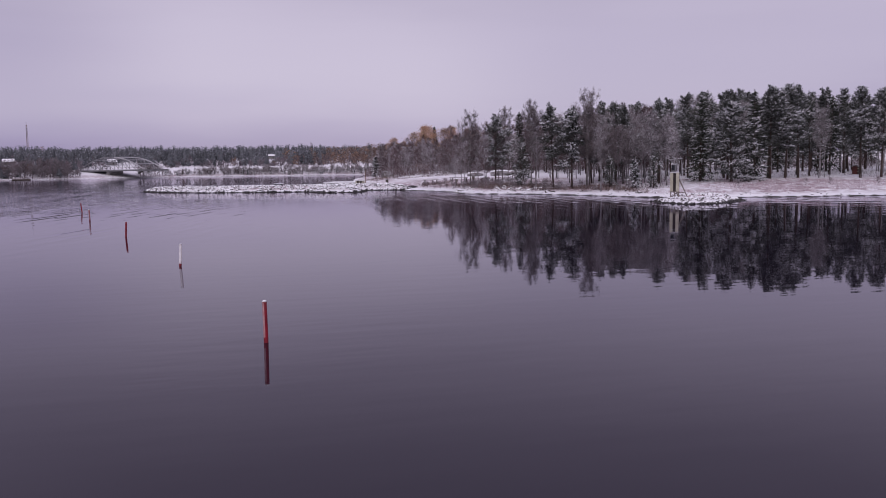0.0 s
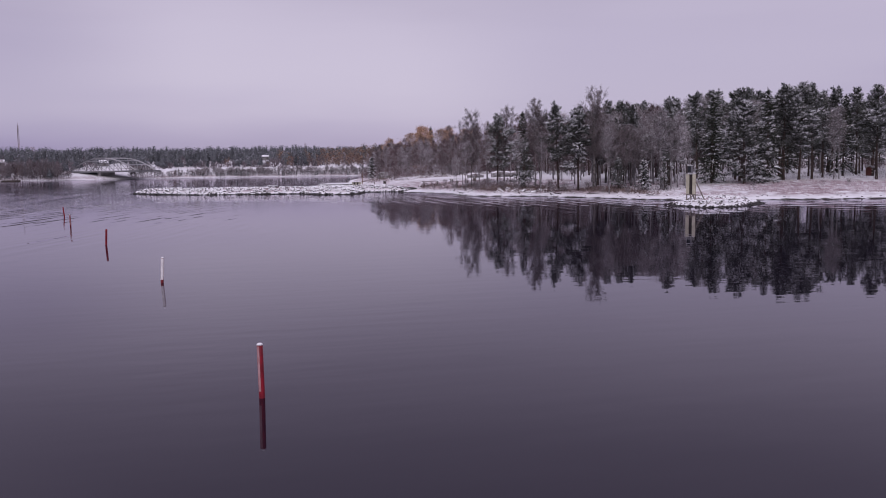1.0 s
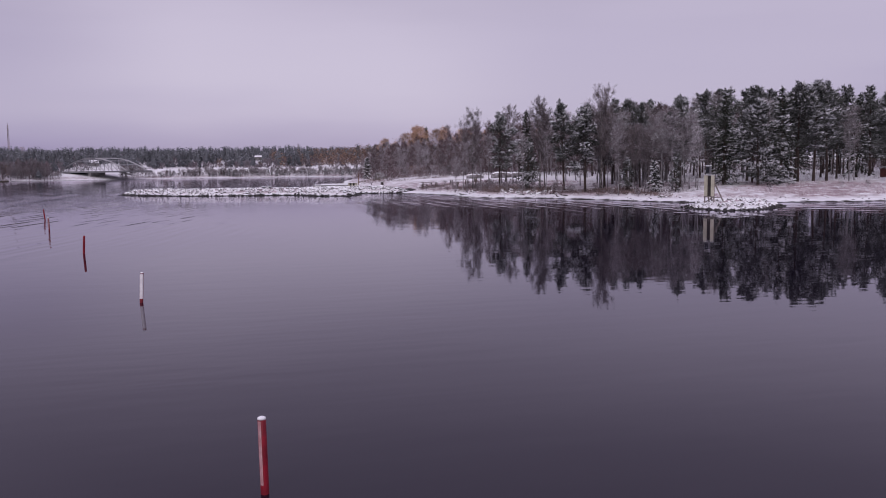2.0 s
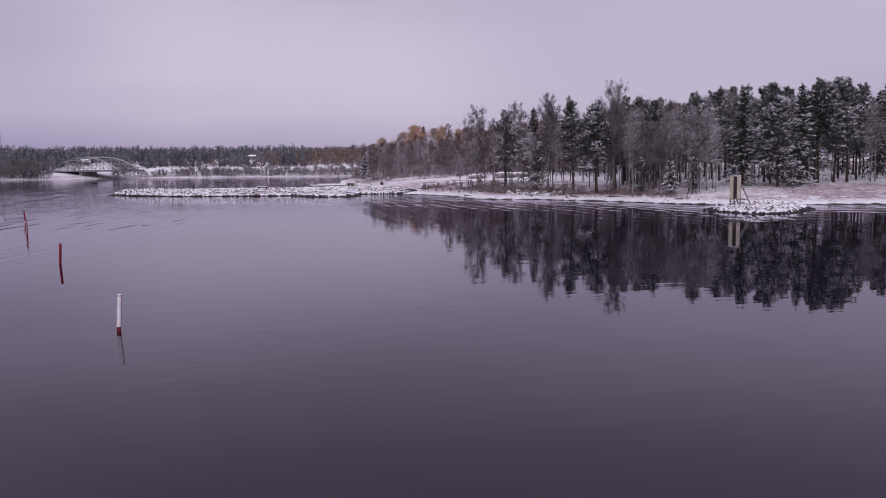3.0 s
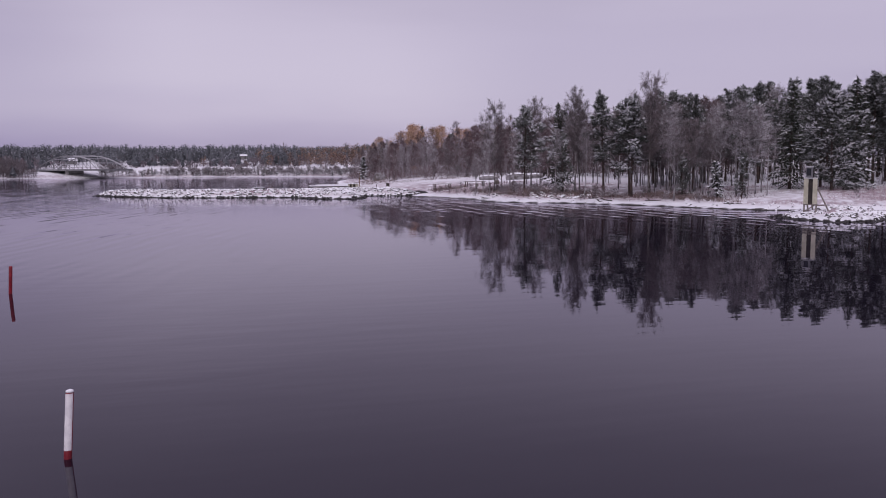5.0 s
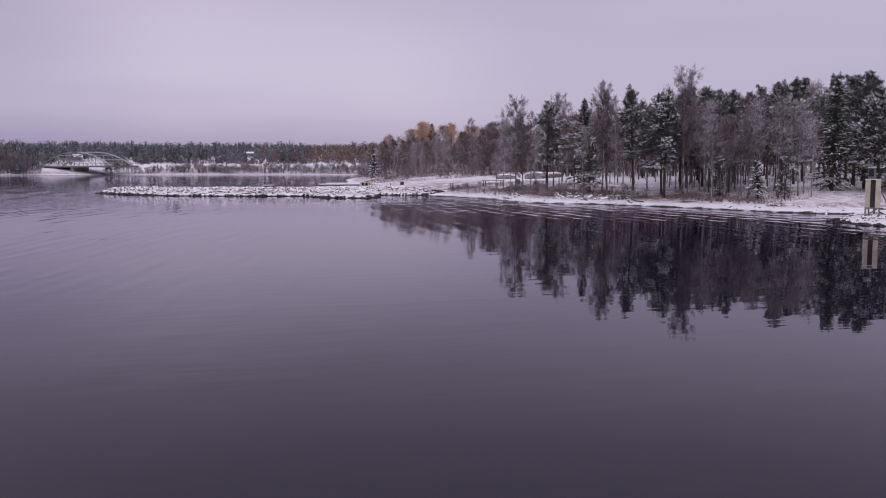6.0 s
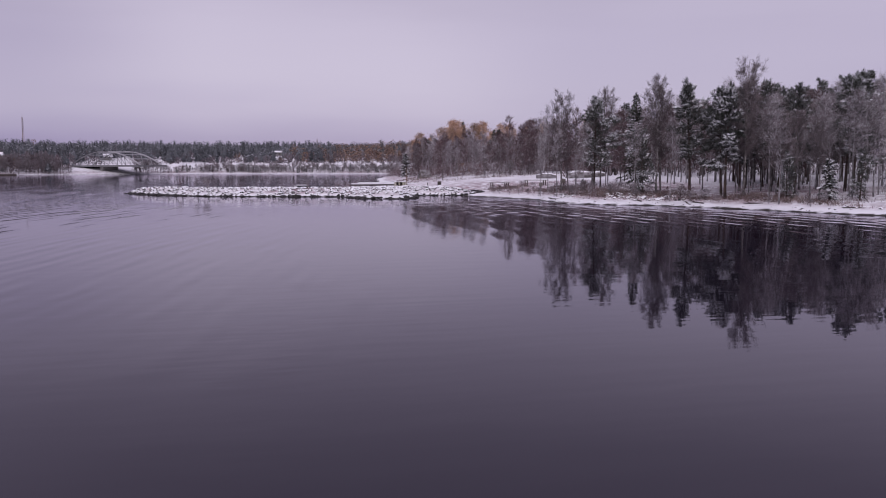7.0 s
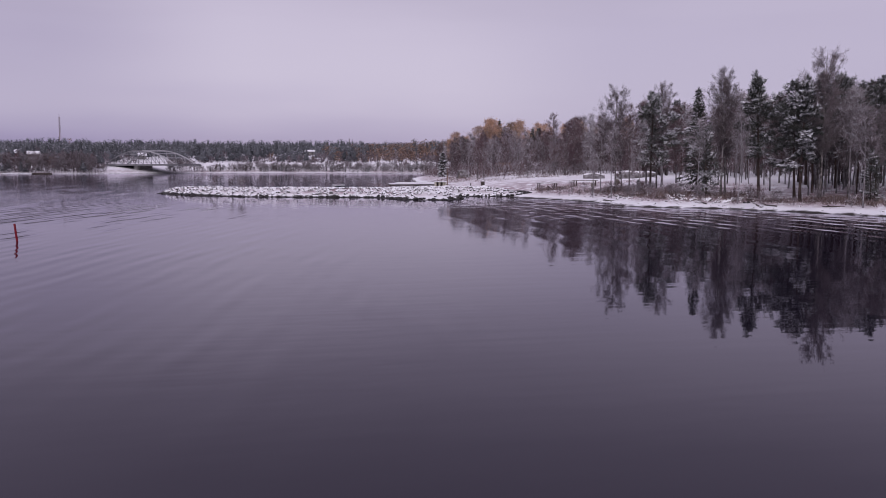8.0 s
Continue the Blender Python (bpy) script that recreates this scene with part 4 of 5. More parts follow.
def undergrowth():
    """Leafless brush that fills the floor of the woods."""
    rnd = random.Random(41)
    b = Build()
    areas = [([(44, 206), (56, 197), (80, 190), (110, 180), (118, 330), (90, 372), (64, 360), (52, 318), (46, 242)], 9500, 1.5, 5.0),
             ([(62, 112), (74, 112), (86, 116), (125, 106), (170, 98), (175, 122), (140, 142), (84, 150), (66, 138)], 1300, 0.4, 1.2),
             ([(43, 143), (46, 134), (50, 127), (55, 117), (60, 109), (64, 110), (58, 121), (52, 131), (48, 140)], 1500, 0.25, 0.8),
             ([(84, 165), (110, 158), (175, 125), (240, 120), (240, 200), (110, 190)], 5000, 1.0, 4.0)]
    for poly, count, low, high in areas:
        xs, ys = [c[0] for c in poly], [c[1] for c in poly]
        px = np.array([rnd.uniform(min(xs), max(xs)) for i in range(count)])
        py = np.array([rnd.uniform(min(ys), max(ys)) for i in range(count)])
        keep = inside_distance(px, py, poly) > 0
        for x, y, z in zip(px[keep], py[keep], height(px[keep], py[keep])):
            h = rnd.uniform(low, high)
            m = 1 if rnd.random() < 0.28 else 0
            for k in range(7):
                o = Vector((x + rnd.gauss(0, 0.5), y + rnd.gauss(0, 0.5), z - 0.05 + h * 0.45 * rnd.random()))
                b.sliver(o, (rnd.gauss(0, 0.45), rnd.gauss(0, 0.45), 1), h * rnd.uniform(0.35, 0.7), rnd.uniform(0.03, 0.06), m, rnd)
    ob = new("undergrowth", b.mesh("undergrowth", [TWIG_RED, TWIG_GREY]))
    return tagged(ob, "leafless reddish brush on the floor of the woods", "brush", kind="stuff")


undergrowth()


GARDENS = ((38.2, 677, 2.4), (-143, 640, 5.0), (-73, 615, 4.0))


def far_woods():
    """Woods across the water: many small uneven crowns joined in one mesh."""
    rnd = random.Random(77)
    b = Build()
    px = np.array([rnd.random() for i in range(56000)])
    py = 466 + 874 * np.array([rnd.random() for i in range(56000)]) ** 1.9
    px = (-0.72 + 1.5 * px) * (py + 60) - 40
    d = inside_distance(px, py, FAR_LAND)
    keep = (d > np.where(px > -40, 35, 2.5)) & ~((px > -82) & (px < -28) & (py < 556)) & ~((px > 30) & (px < 46) & (py > 625) & (py < 680))
    keep &= ~((px < -132) & (px > -168) & (py > 575) & (py < 606)) & ~((px > -70) & (px < -54) & (py < 632))
    for hx, hy, wide in GARDENS:
        keep &= ~((np.abs(px - hx * (py - 30) / (hy - 30)) < wide) & (py > hy - 40) & (py < hy + 6))
    px, py = px[keep][:12000], py[keep][:12000]
    for x, y, z in zip(px, py, height(px, py)):
        near = y < 600
        kind = rnd.random()
        side = x / (y - 47)
        orange = 0.55 if 0.128 < side < 0.24 and y < 800 else (0.13 if 0.06 < side <= 0.128 and y < 700 else 0.010)
        mat = 3 if kind < orange else (2 if kind < orange + (0.62 if near else 0.10) else 0)
        cone = mat == 0 and rnd.random() < 0.15
        h = rnd.uniform(7.5, 11.4) * (1.0 + 0.20 * math.sin(x * 0.05 + 2 * math.sin(y * 0.021))) * (0.72 if near else 1) * (0.8 if mat == 2 else 1)
        wide = rnd.uniform(1.5, 2.2) if cone else rnd.uniform(2.2, 3.5)
        frost = rnd.uniform(0.2, 0.7)
        if any(abs(x - hx * (y - 30) / (hy - 30)) < w and y < hy for hx, hy, w in GARDENS):
            h = rnd.uniform(1.8, 3.2)
            wide *= 0.7
        b.tube([(x, y, z - 0.4), (x, y, z + h * 0.6)], [0.14, 0.08], 3, 4, False)
        if mat == 2:
            for k in range(30):
                w, q, zc = rnd.uniform(0, 6.3), wide * 0.75 * rnd.random() ** 0.6, z + h * rnd.uniform(0.0, 0.74)
                b.sliver((x + q * math.cos(w), y + q * math.sin(w), zc), (0.5 * math.cos(w), 0.5 * math.sin(w), 1.0), h * rnd.uniform(0.14, 0.28), rnd.uniform(0.35, 0.75), mat, rnd)
            continue
        base = 0.06 if cone else 0.14
        core = mat == 0
        rim = [(x + 0.62 * wide * math.cos(j * 1.047), y + 0.62 * wide * math.sin(j * 1.047), z + h * (base + 0.25)) for j in range(6)]
        v0 = len(b.v)
        b.v += [(x, y, z + h * 0.97), (x, y, z + h * base)] + rim if core else []
        for j in range(6 if core else 0):
            b.f += [(v0, v0 + 2 + j, v0 + 2 + (j + 1) % 6), (v0 + 1, v0 + 2 + (j + 1) % 6, v0 + 2 + j)]
            b.m += [mat, mat]
        for k in range(30):
            u = (k + rnd.random()) / 30
            full = wide * (1.05 * (1 - u) ** 0.8 if cone else 0.35 + 0.70 * math.sin(math.pi * (0.18 + 0.68 * u)))
            w, q = k * 2.4 + rnd.uniform(-0.4, 0.4), full * rnd.uniform(0.45, 0.95)
            zc, s, r = z + h * (base + (1 - base) * u), rnd.uniform(0.45, 0.9), rnd.uniform(0.4, 1.0)
            cw, sw = math.cos(w), math.sin(w)
            v0, drop = len(b.v), rnd.uniform(0.0, 0.7)
            b.v += [(x + (q - 0.4 * r) * cw - s * sw, y + (q - 0.4 * r) * sw + s * cw, zc + rnd.uniform(-0.1, 0.5)),
                    (x + (q - 0.4 * r) * cw + s * sw, y + (q - 0.4 * r) * sw - s * cw, zc + rnd.uniform(-0.1, 0.5)),
                    (x + (q + r) * cw, y + (q + r) * sw, zc - drop)]
            b.f.append((v0, v0 + 2, v0 + 1))
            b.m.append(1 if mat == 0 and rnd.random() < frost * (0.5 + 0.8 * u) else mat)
    # the first two materials carry the air's haze in their colour, besides frost
    ob = new("far_woods", b.mesh("far_woods", [FAR_NEEDLE_HAZED, FAR_FROST_HAZED, FAR_BARE, FAR_ORANGE, GREY_BARK]))
    return tagged(ob, "distant frosted pine and birch woods across the water, haze painted into the conifers", "forest", kind="stuff")


far_woods()


def dry_grass():
    """Dead grass standing out of the thin snow along the shore."""
    rnd = random.Random(31)
    b = Build()
    px = np.array([rnd.uniform(34, 130) for i in range(60000)])
    py = np.array([rnd.uniform(85, 172) for i in range(60000)])
    d = inside_distance(px, py, PENINSULA)
    zs = height(px, py)
    for x, y, e, z in zip(px, py, d, zs):
        if not 3.2 < e < 24 or rnd.random() > (1.0 if e < 9 else 0.55) or wobble(x * 0.6, y * 0.6) < -0.1:
            continue
        for k in range(5):
            b.sliver((x + rnd.gauss(0, 0.25), y + rnd.gauss(0, 0.25), z - 0.02), (rnd.gauss(0, 0.5), rnd.gauss(0, 0.5), 1), rnd.uniform(0.12, 0.36), 0.04, 1 if x > 56 or k else 0, rnd)
    px = np.array([rnd.uniform(34, 62) for i in range(3000)])
    py = np.array([rnd.uniform(190, 245) for i in range(3000)])
    d = inside_distance(px, py, PENINSULA)
    for x, y, e, z in zip(px, py, d, height(px, py)):
        if e < 1.5 or wobble(x * 0.5, y * 0.5) < -0.1:
            continue
        for k in range(3):
            b.sliver((x + rnd.gauss(0, 0.25), y + rnd.gauss(0, 0.25), z - 0.02), (rnd.gauss(0, 0.5), rnd.gauss(0, 0.5), 1), rnd.uniform(0.2, 0.6), 0.06, 0, rnd)
    px = np.array([rnd.uniform(36, 59) for i in range(20000)])
    py = np.array([rnd.uniform(100, 164) for i in range(20000)])
    d = inside_distance(px, py, PENINSULA)
    for x, y, e, z in zip(px, py, d, height(px, py)):
        if not 4.2 < e < 10.5 or wobble(x * 0.9, y * 0.9) < -0.3:
            continue
        for k in range(4):
            b.sliver((x + rnd.gauss(0, 0.2), y + rnd.gauss(0, 0.2), z - 0.02), (rnd.gauss(0, 0.6), rnd.gauss(0, 0.6), 1), rnd.uniform(0.2, 0.6), 0.05, 0, rnd)
    return tagged(new("dry_grass", b.mesh("dry_grass", [GRASS, MEADOW])), "dead reddish grass poking through thin snow", "grass", kind="stuff")


dry_grass()


# ---- marker poles in the water ----
def marker_pole(base, top, white_from, white_to, label, capped=True, paint=WHITE):
    """A painted pole standing in the lake, with a pale band down one side and a cap of snow."""
    pole = thing("marker_pole", label, "marker pole", "row of marker poles", Matrix.Translation((base[0], base[1], 0)))
    axis = Vector((top[0] - base[0], top[1] - base[1], top[2]))
    low = axis * -1.2
    body, r = Build(), 0.062
    pts = [low, Vector((0, 0, 0)), axis * 0.5, axis * 0.985, axis]
    body.tube(pts, [r, r, r, r, r - 0.012], 16)
    part("shaft", body, RED, pole, "red painted shaft", smooth=True)
    band = Build()
    n = 10
    for i in range(n):
        w0, w1 = (radians(white_from + (white_to - white_from) * (i + k) / n) for k in (0, 1))
        q = r + 0.004
        lo, hi = axis * 0.13, axis * 0.98
        a, c = Vector((math.cos(w0), math.sin(w0), 0)) * q, Vector((math.cos(w1), math.sin(w1), 0)) * q
        band.face([lo + a, lo + c, hi + c, hi + a])
        band.face([lo + a * 0.9, hi + a * 0.9, hi + c * 0.9, lo + c * 0.9])
    part("band", band, paint, pole, "pale band down one side")
    if not capped:
        return pole
    cap = Build()
    cap.tube([axis - axis.normalized() * 0.005, axis + Vector((0, 0, 0.022)), axis + Vector((0, 0, 0.036))], [r + 0.004, r * 0.95, r * 0.5], 12)
    part("snow_cap", cap, SNOW, pole, "cap of snow", smooth=True)
    return pole


marker_pole((1.27, 23.64), (1.26, 23.68, 1.11), 205, 254, "red pole with a narrow pale band and a snow cap", True, PINK_BAND)
marker_pole((-1.84, 43.1), (-1.79, 43.3, 1.04), 200, 325, "red pole with a broad white band facing the lake")
marker_pole((-6.42, 63.2), (-6.36, 63.2, 1.04), 150, 185, "dark red pole standing in the lake", False)
marker_pole((-11.8, 84.4), (-11.8, 84.2, 1.05), 225, 290, "slim red pole with a worn pale band", True, PINK_BAND)
marker_pole((-15.0, 101.2), (-15.08, 101.1, 1.07), 60, 110, "dark red pole among the wake ripples", False)


# ---- the beacon on its islet ----
def beacon(x, y, z):
    """A leading mark: two pale boards with a dark stripe on a timber trestle, a lantern on top."""
    b = thing("beacon", "cream leading mark with a dark stripe on a timber trestle", "beacon", at=pose(x, y, z, 0, 0, -56))
    for k, u in enumerate((-0.38, 0.38)):
        boards = Build()
        for j in range(3):
            boards.box((u + (j - 1) * 0.125, -0.03 * k, 1.88), (0.121, 0.035, 2.2), 0, 0, 0.006)
        part("board", boards, CREAM, b, "cream painted board")
    dark = Build()
    for j in range(3):
        dark.box(((j - 1) * 0.125, 0.02, 1.86), (0.121, 0.035, 2.2), 0, 0, 0.006)
    part("stripe", dark, DARK_BOARD, b, "dark stripe")
    for k, (p, q) in enumerate((((-0.5, 0.06, -0.4), (-0.5, 0.06, 2.9)), ((0.5, 0.06, -0.4), (0.5, 0.06, 2.9)), ((-0.5, 1.5, -0.4), (-0.45, 0.14, 2.2)),
                                ((1.75, 0.3, -0.4), (0.5, 0.14, 2.2)), ((0.0, 1.2, -0.4), (0, 0.14, 1.5)))):
        leg = Build()
        leg.beam(p, q, 0.11, 0.11)
        part("leg", leg, GREY_WOOD, b)
    for p, q in (((-0.55, 0.0, 0.72), (0.55, 0.0, 0.72)), ((0.5, 0.1, 0.66), (1.1, 0.35, 0.66)), ((-0.5, 0.12, 0.1), (0.4, 0.12, 0.72))):
        brace = Build()
        brace.beam(p, q, 0.07, 0.1)
        part("brace", brace, GREY_WOOD, b)
    rail = Build()
    rail.beam((-0.58, 0.0, 3.02), (0.58, 0.0, 3.02), 0.14, 0.06)
    part("top_rail", rail, SNOW, b, "snow-covered top rail")
    post = Build()
    post.tube([(-0.1, 0.1, 2.6), (-0.1, 0.1, 4.25)], [0.03, 0.02], 8)
    part("mast", post, METAL_MAST, b, "thin steel mast")
    lamp = Build()
    lamp.box((-0.14, 0.1, 3.52), (0.46, 0.40, 0.86), 0, 0, 0.03)
    lamp = part("lantern", lamp, DARK_STEEL, b, "dark lantern box")
    lid = Build()
    lid.box((-0.14, 0.1, 3.985), (0.54, 0.48, 0.06), 0, 0, 0.02)
    part("lid", lid, SNOW, lamp, "snow on the lid")
    panel = Build()
    panel.box((-0.14, -0.12, 3.55), (0.36, 0.03, 0.62), 0, 0, 0.006)
    part("solar_panel", panel, GLASS_DARK, lamp, "dark solar panel")
    return b


beacon(51.65, 89.1, ground_at(51.65, 89.1))


# ---- benches, posts, boats, docks and huts ----
def table_bench(x, y, turn, long, tall=0.62):
    z = ground_at(x, y)
    b = thing("bench", "long weathered bench on four posts, dusted with snow", "bench", "shore benches", pose(x, y, z, 0, 0, turn))
    top = Build()
    top.box((0, 0, tall), (long, 0.42, 0.09), 0, 0, 0.015)
    part("top", top, GREY_WOOD, b)
    cover = Build()
    cover.box((0, 0.03, tall + 0.055), (long - 0.04, 0.34, 0.03), 0, 0, 0.01)
    part("snow_cover", cover, SNOW, b, "thin snow")
    for u in (-0.42, -0.33, 0.33, 0.42):
        leg = Build()
        leg.box((u * long, 0, tall / 2 - 0.15), (0.13, 0.3, tall + 0.2), 0, 0, 0.01)
        part("leg", leg, DARK_WOOD, b)
    return b


table_bench(40.9, 164.5, -12, 3.3, 0.85)
table_bench(46.4, 163.5, -12, 3.8, 0.85)


def notice_post(x, y, high, wide, label, head=0.5):
    p = thing("post", label, "post", at=pose(x, y, ground_at(x, y)))
    s = Build()
    s.box((0, 0, high / 2 - 0.15), (wide, wide, high + 0.3), 0, 0, 0.02)
    part("shaft", s, DARK_WOOD, p)
    c = Build()
    c.box((0, 0, high + 0.03), (wide * 0.95, wide * 0.95, 0.07), 0, 0, 0.025)
    part("snow_cap", c, SNOW, p, "cap of snow")
    if head:
        q = Build()
        q.box((0, -wide / 2 - 0.02, high - head / 2), (head, 0.03, head), 0, 0, 0.005)
        part("plate", q, GREY_WOOD, p)
    return p


notice_post(33.9, 175.0, 1.8, 0.5, "stout dark timber post with a snow cap", 0)
notice_post(42.4, 151.0, 1.3, 0.16, "small wooden post with a board", 0.5)
notice_post(45.2, 149.5, 1.6, 0.14, "small wooden post with a board", 0.6)
notice_post(31.3, 172.5, 0.9, 0.12, "short wooden post in the snow", 0)


def boat(x, y, turn, long, label):
    b = thing("boat", label, "boat", at=pose(x, y, 0.0, 0, 0, turn))
    hull, deck, n = Build(), Build(), 8
    rows = []
    for i in range(n + 1):
        s = i / n
        half = 0.19 * long * math.sin(math.pi * min(1, 0.25 + 0.75 * (1 - s) ** 0.8)) if i < n else 0.01
        u = (s - 0.5) * long
        rows.append([(u, -half, 0.55 + 0.15 * s), (u, -half * 0.75, -0.15), (u, half * 0.75, -0.15), (u, half, 0.55 + 0.15 * s)])
    for a, c in zip(rows, rows[1:]):
        for k in range(3):
            hull.face([a[k], a[k + 1], c[k + 1], c[k]])
        deck.face([a[0], c[0], c[3], a[3]])
    hull.face(rows[0][::-1])
    part("hull", hull, BOAT_HULL, b)
    part("deck", deck, SNOW, b, "snow-covered deck")
    cabin = Build()
    cabin.box((-0.05 * long, 0, 0.95), (0.36 * long, 0.26 * long, 0.75), 0, 0, 0.08)
    cabin = part("cabin", cabin, GLASS_DARK, b, "dark cabin glass")
    roof = Build()
    roof.box((-0.05 * long, 0, 1.38), (0.40 * long, 0.28 * long, 0.12), 0, 0, 0.04)
    part("roof", roof, SNOW, cabin, "snow on the cabin roof")
    return b


boat(11.8, 179.5, 10, 4.6, "small cabin boat moored behind the breakwater, under snow")


def dock(x, y, turn, long, wide, label):
    d = thing("dock", label, "dock", "docks", pose(x, y, 0, 0, 0, turn))
    deck = Build()
    deck.box((0, 0, 0.55), (long, wide, 0.16), 0, 0, 0.02)
    part("deck", deck, DARK_WOOD, d)
    cover = Build()
    cover.box((0, 0, 0.75), (long - 0.1, wide - 0.1, 0.24), 0, 0, 0.08)
    part("snow_cover", cover, SNOW, d, "even cover of snow")
    for k in range(4):
        for s in (-1, 1):
            pile = Build()
            pile.tube([((k / 3 - 0.5) * long * 0.94, s * wide * 0.44, -1.5), ((k / 3 - 0.5) * long * 0.94, s * wide * 0.44, 0.5)], [0.09, 0.09], 7)
            part("pile", pile, DARK_WOOD, d)
    return d


dock(33.5, 214, 4, 17, 2.4, "timber dock under snow on dark piles")
dock(35.5, 224, 6, 15, 2.4, "second timber dock under snow on dark piles")


def kiosk(x, y, turn):
    """A low pale box with dark openings on the shore, a pole beside it."""
    z = ground_at(x, y)
    k = thing("shelter", "low pale open shelter with a snowy roof", "shelter", at=pose(x, y, z, 0, 0, turn) @ Matrix.Scale(0.6, 4))
    for u in (-1.5, -0.3, 0.9, 1.5):
        w = Build()
        w.box((u, 0, 0.55), (0.35, 1.2, 1.3), 0, 0, 0.02)
        part("wall", w, CREAM, k)
    back = Build()
    back.box((0, 0.55, 0.55), (3.0, 0.1, 1.3), 0, 0, 0.01)
    part("back", back, DARK_WOOD, k)
    roof = Build()
    roof.box((0, 0, 1.27), (3.7, 1.6, 0.16), 0, 0, 0.04)
    part("roof", roof, SNOW, k, "snow-covered roof")
    return k


kiosk(31.2, 194.0, 2)
flag = thing("flagpole", "bare wooden pole beside the shelter", "pole", at=pose(32.6, 194.5, ground_at(32.6, 194.5)))
fp = Build()
fp.tube([(0, 0, -0.4), (0, 0, 1.6), (0, 0, 3.1)], [0.09, 0.08, 0.05], 8)
part("shaft", fp, BROWN_WALL, flag)


def hut(x, y, turn, long, wide, wall, rise, mat, label, category="hut", base=None, cover=SNOW, e=0.35):
    """A gabled hut: walls, door, window and a snow-laden roof with eaves."""
    z = ground_at(x, y) if base is None else base
    h = thing("hut" if category == "hut" else category.replace(" ", "_"), label, category, at=pose(x, y, z, 0, 0, turn))
    a, b = long / 2, wide / 2
    w = Build()
    t = 0.12
    for side in (-1, 1):
        w.box((0, side * (b - t / 2), wall / 2 - 0.2), (long, t, wall + 0.4))
        w.box((side * (a - t / 2), 0, wall / 2 - 0.2), (t, wide - 2 * t, wall + 0.4))
        w.face([(side * a, -b, wall), (side * a, b, wall), (side * a, 0, wall + rise)])
    part("wall", w, mat, h)
    for side in (-1, 1):
        r = Build()
        drop = rise * (b + e) / b
        lo, hi = Vector((0, side * (b + e), wall + rise - drop)), Vector((0, 0, wall + rise + 0.02))
        p = [lo + Vector((-a - e, 0, 0)), lo + Vector((a + e, 0, 0)), hi + Vector((a + e, 0, 0)), hi + Vector((-a - e, 0, 0))]
        q = [v + Vector((0, 0, 0.22)) for v in p]
        r.face(p), r.face(q[::-1])
        for i in range(4):
            r.face([p[i], p[(i + 1) % 4], q[(i + 1) % 4], q[i]])
        part("roof", r, cover, h, "thick snow on the roof" if cover is SNOW else "")
    d = Build()
    d.box((0.2 * long, -b - 0.015, min(1.0, wall / 2)), (0.85, 0.05, min(2.0, wall)), 0, 0, 0.01)
    door = part("door", d, DARK_BOARD, h)
    k = Build()
    k.box((0.2 * long + 0.33, -b - 0.06, min(1.0, wall / 2)), (0.05, 0.05, 0.14), 0, 0, 0.01)
    part("handle", k, METAL_MAST, door)
    g = Build()
    g.box((-0.22 * long, -b - 0.012, wall * 0.6), (long * 0.2, 0.04, wall * 0.35), 0, 0, 0.01)
    window = part("window", g, GLASS_DARK, h)
    s = Build()
    for dz in (-0.5, 0.5):
        s.box((-0.22 * long, -b - 0.03, wall * (0.6 + 0.35 * dz)), (long * 0.2 + 0.12, 0.07, 0.08), 0, 0, 0.01)
    part("frame", s, CREAM, window, "pale window frame")
    return h


DUSTED = material("dusted_boards", (0.10, 0.09, 0.085), (0.30, 0.29, 0.30), 1.5, 0.9, 0.3, 8)
hut(45.0, 232, 15, 1.9, 1.8, 0.4, 1.2, GREY_WOOD, "steep little hut dusted with snow under the trees", cover=DUSTED)
hut(56.5, 239, -10, 2.8, 2.2, 1.5, 0.6, BROWN_WALL, "brown boarded hut among the bare trees", cover=BROWN_WALL)
hut(107.8, 124.6, 20, 0.85, 0.9, 1.35, 0.2, RED_WALL, "small red ochre outhouse at the wood's edge", cover=DUSTED, e=0.12)


def covered_boat(x, y, turn, long, tall, label):
    """A boat laid up on land under a dark cover, snow along its back."""
    c = thing("covered_boat", label, "covered boat", "boats laid up ashore", pose(x, y, ground_at(x, y), 0, 0, turn))
    rnd = random.Random(int(x * 7))
    body, snow, n = Build(), Build(), 9
    rows, tops = [], []
    for i in range(n + 1):
        s = i / n
        half = 0.9 * math.sin(math.pi * (0.12 + 0.78 * s)) + 0.12
        up = tall * (0.75 + 0.25 * math.sin(math.pi * s)) + rnd.uniform(-0.06, 0.06)
        u = (s - 0.5) * long
        rows.append([(u, -half, -0.1), (u, -half * 1.05, up * 0.45), (u, -half * 0.55, up * 0.86), (u, 0, up), (u, half * 0.55, up * 0.86), (u, half * 1.05, up * 0.45), (u, half, -0.1)])
        tops.append([(u, -half * 0.62, up * 0.82), (u, -half * 0.4, up * 0.95), (u, 0, up + 0.07), (u, half * 0.4, up * 0.95), (u, half * 0.62, up * 0.82)])
    for grid, build in ((rows, body), (tops, snow)):
        for a, b in zip(grid, grid[1:]):
            for k in range(len(a) - 1):
                build.face([a[k], b[k], b[k + 1], a[k + 1]])
    body.face(rows[0]), body.face(rows[-1][::-1])
    part("cover", body, DUSTED, c, "dark tarpaulin dusted with snow")
    part("snow", snow, SNOW, c, "snow along its back", smooth=True)
    return c


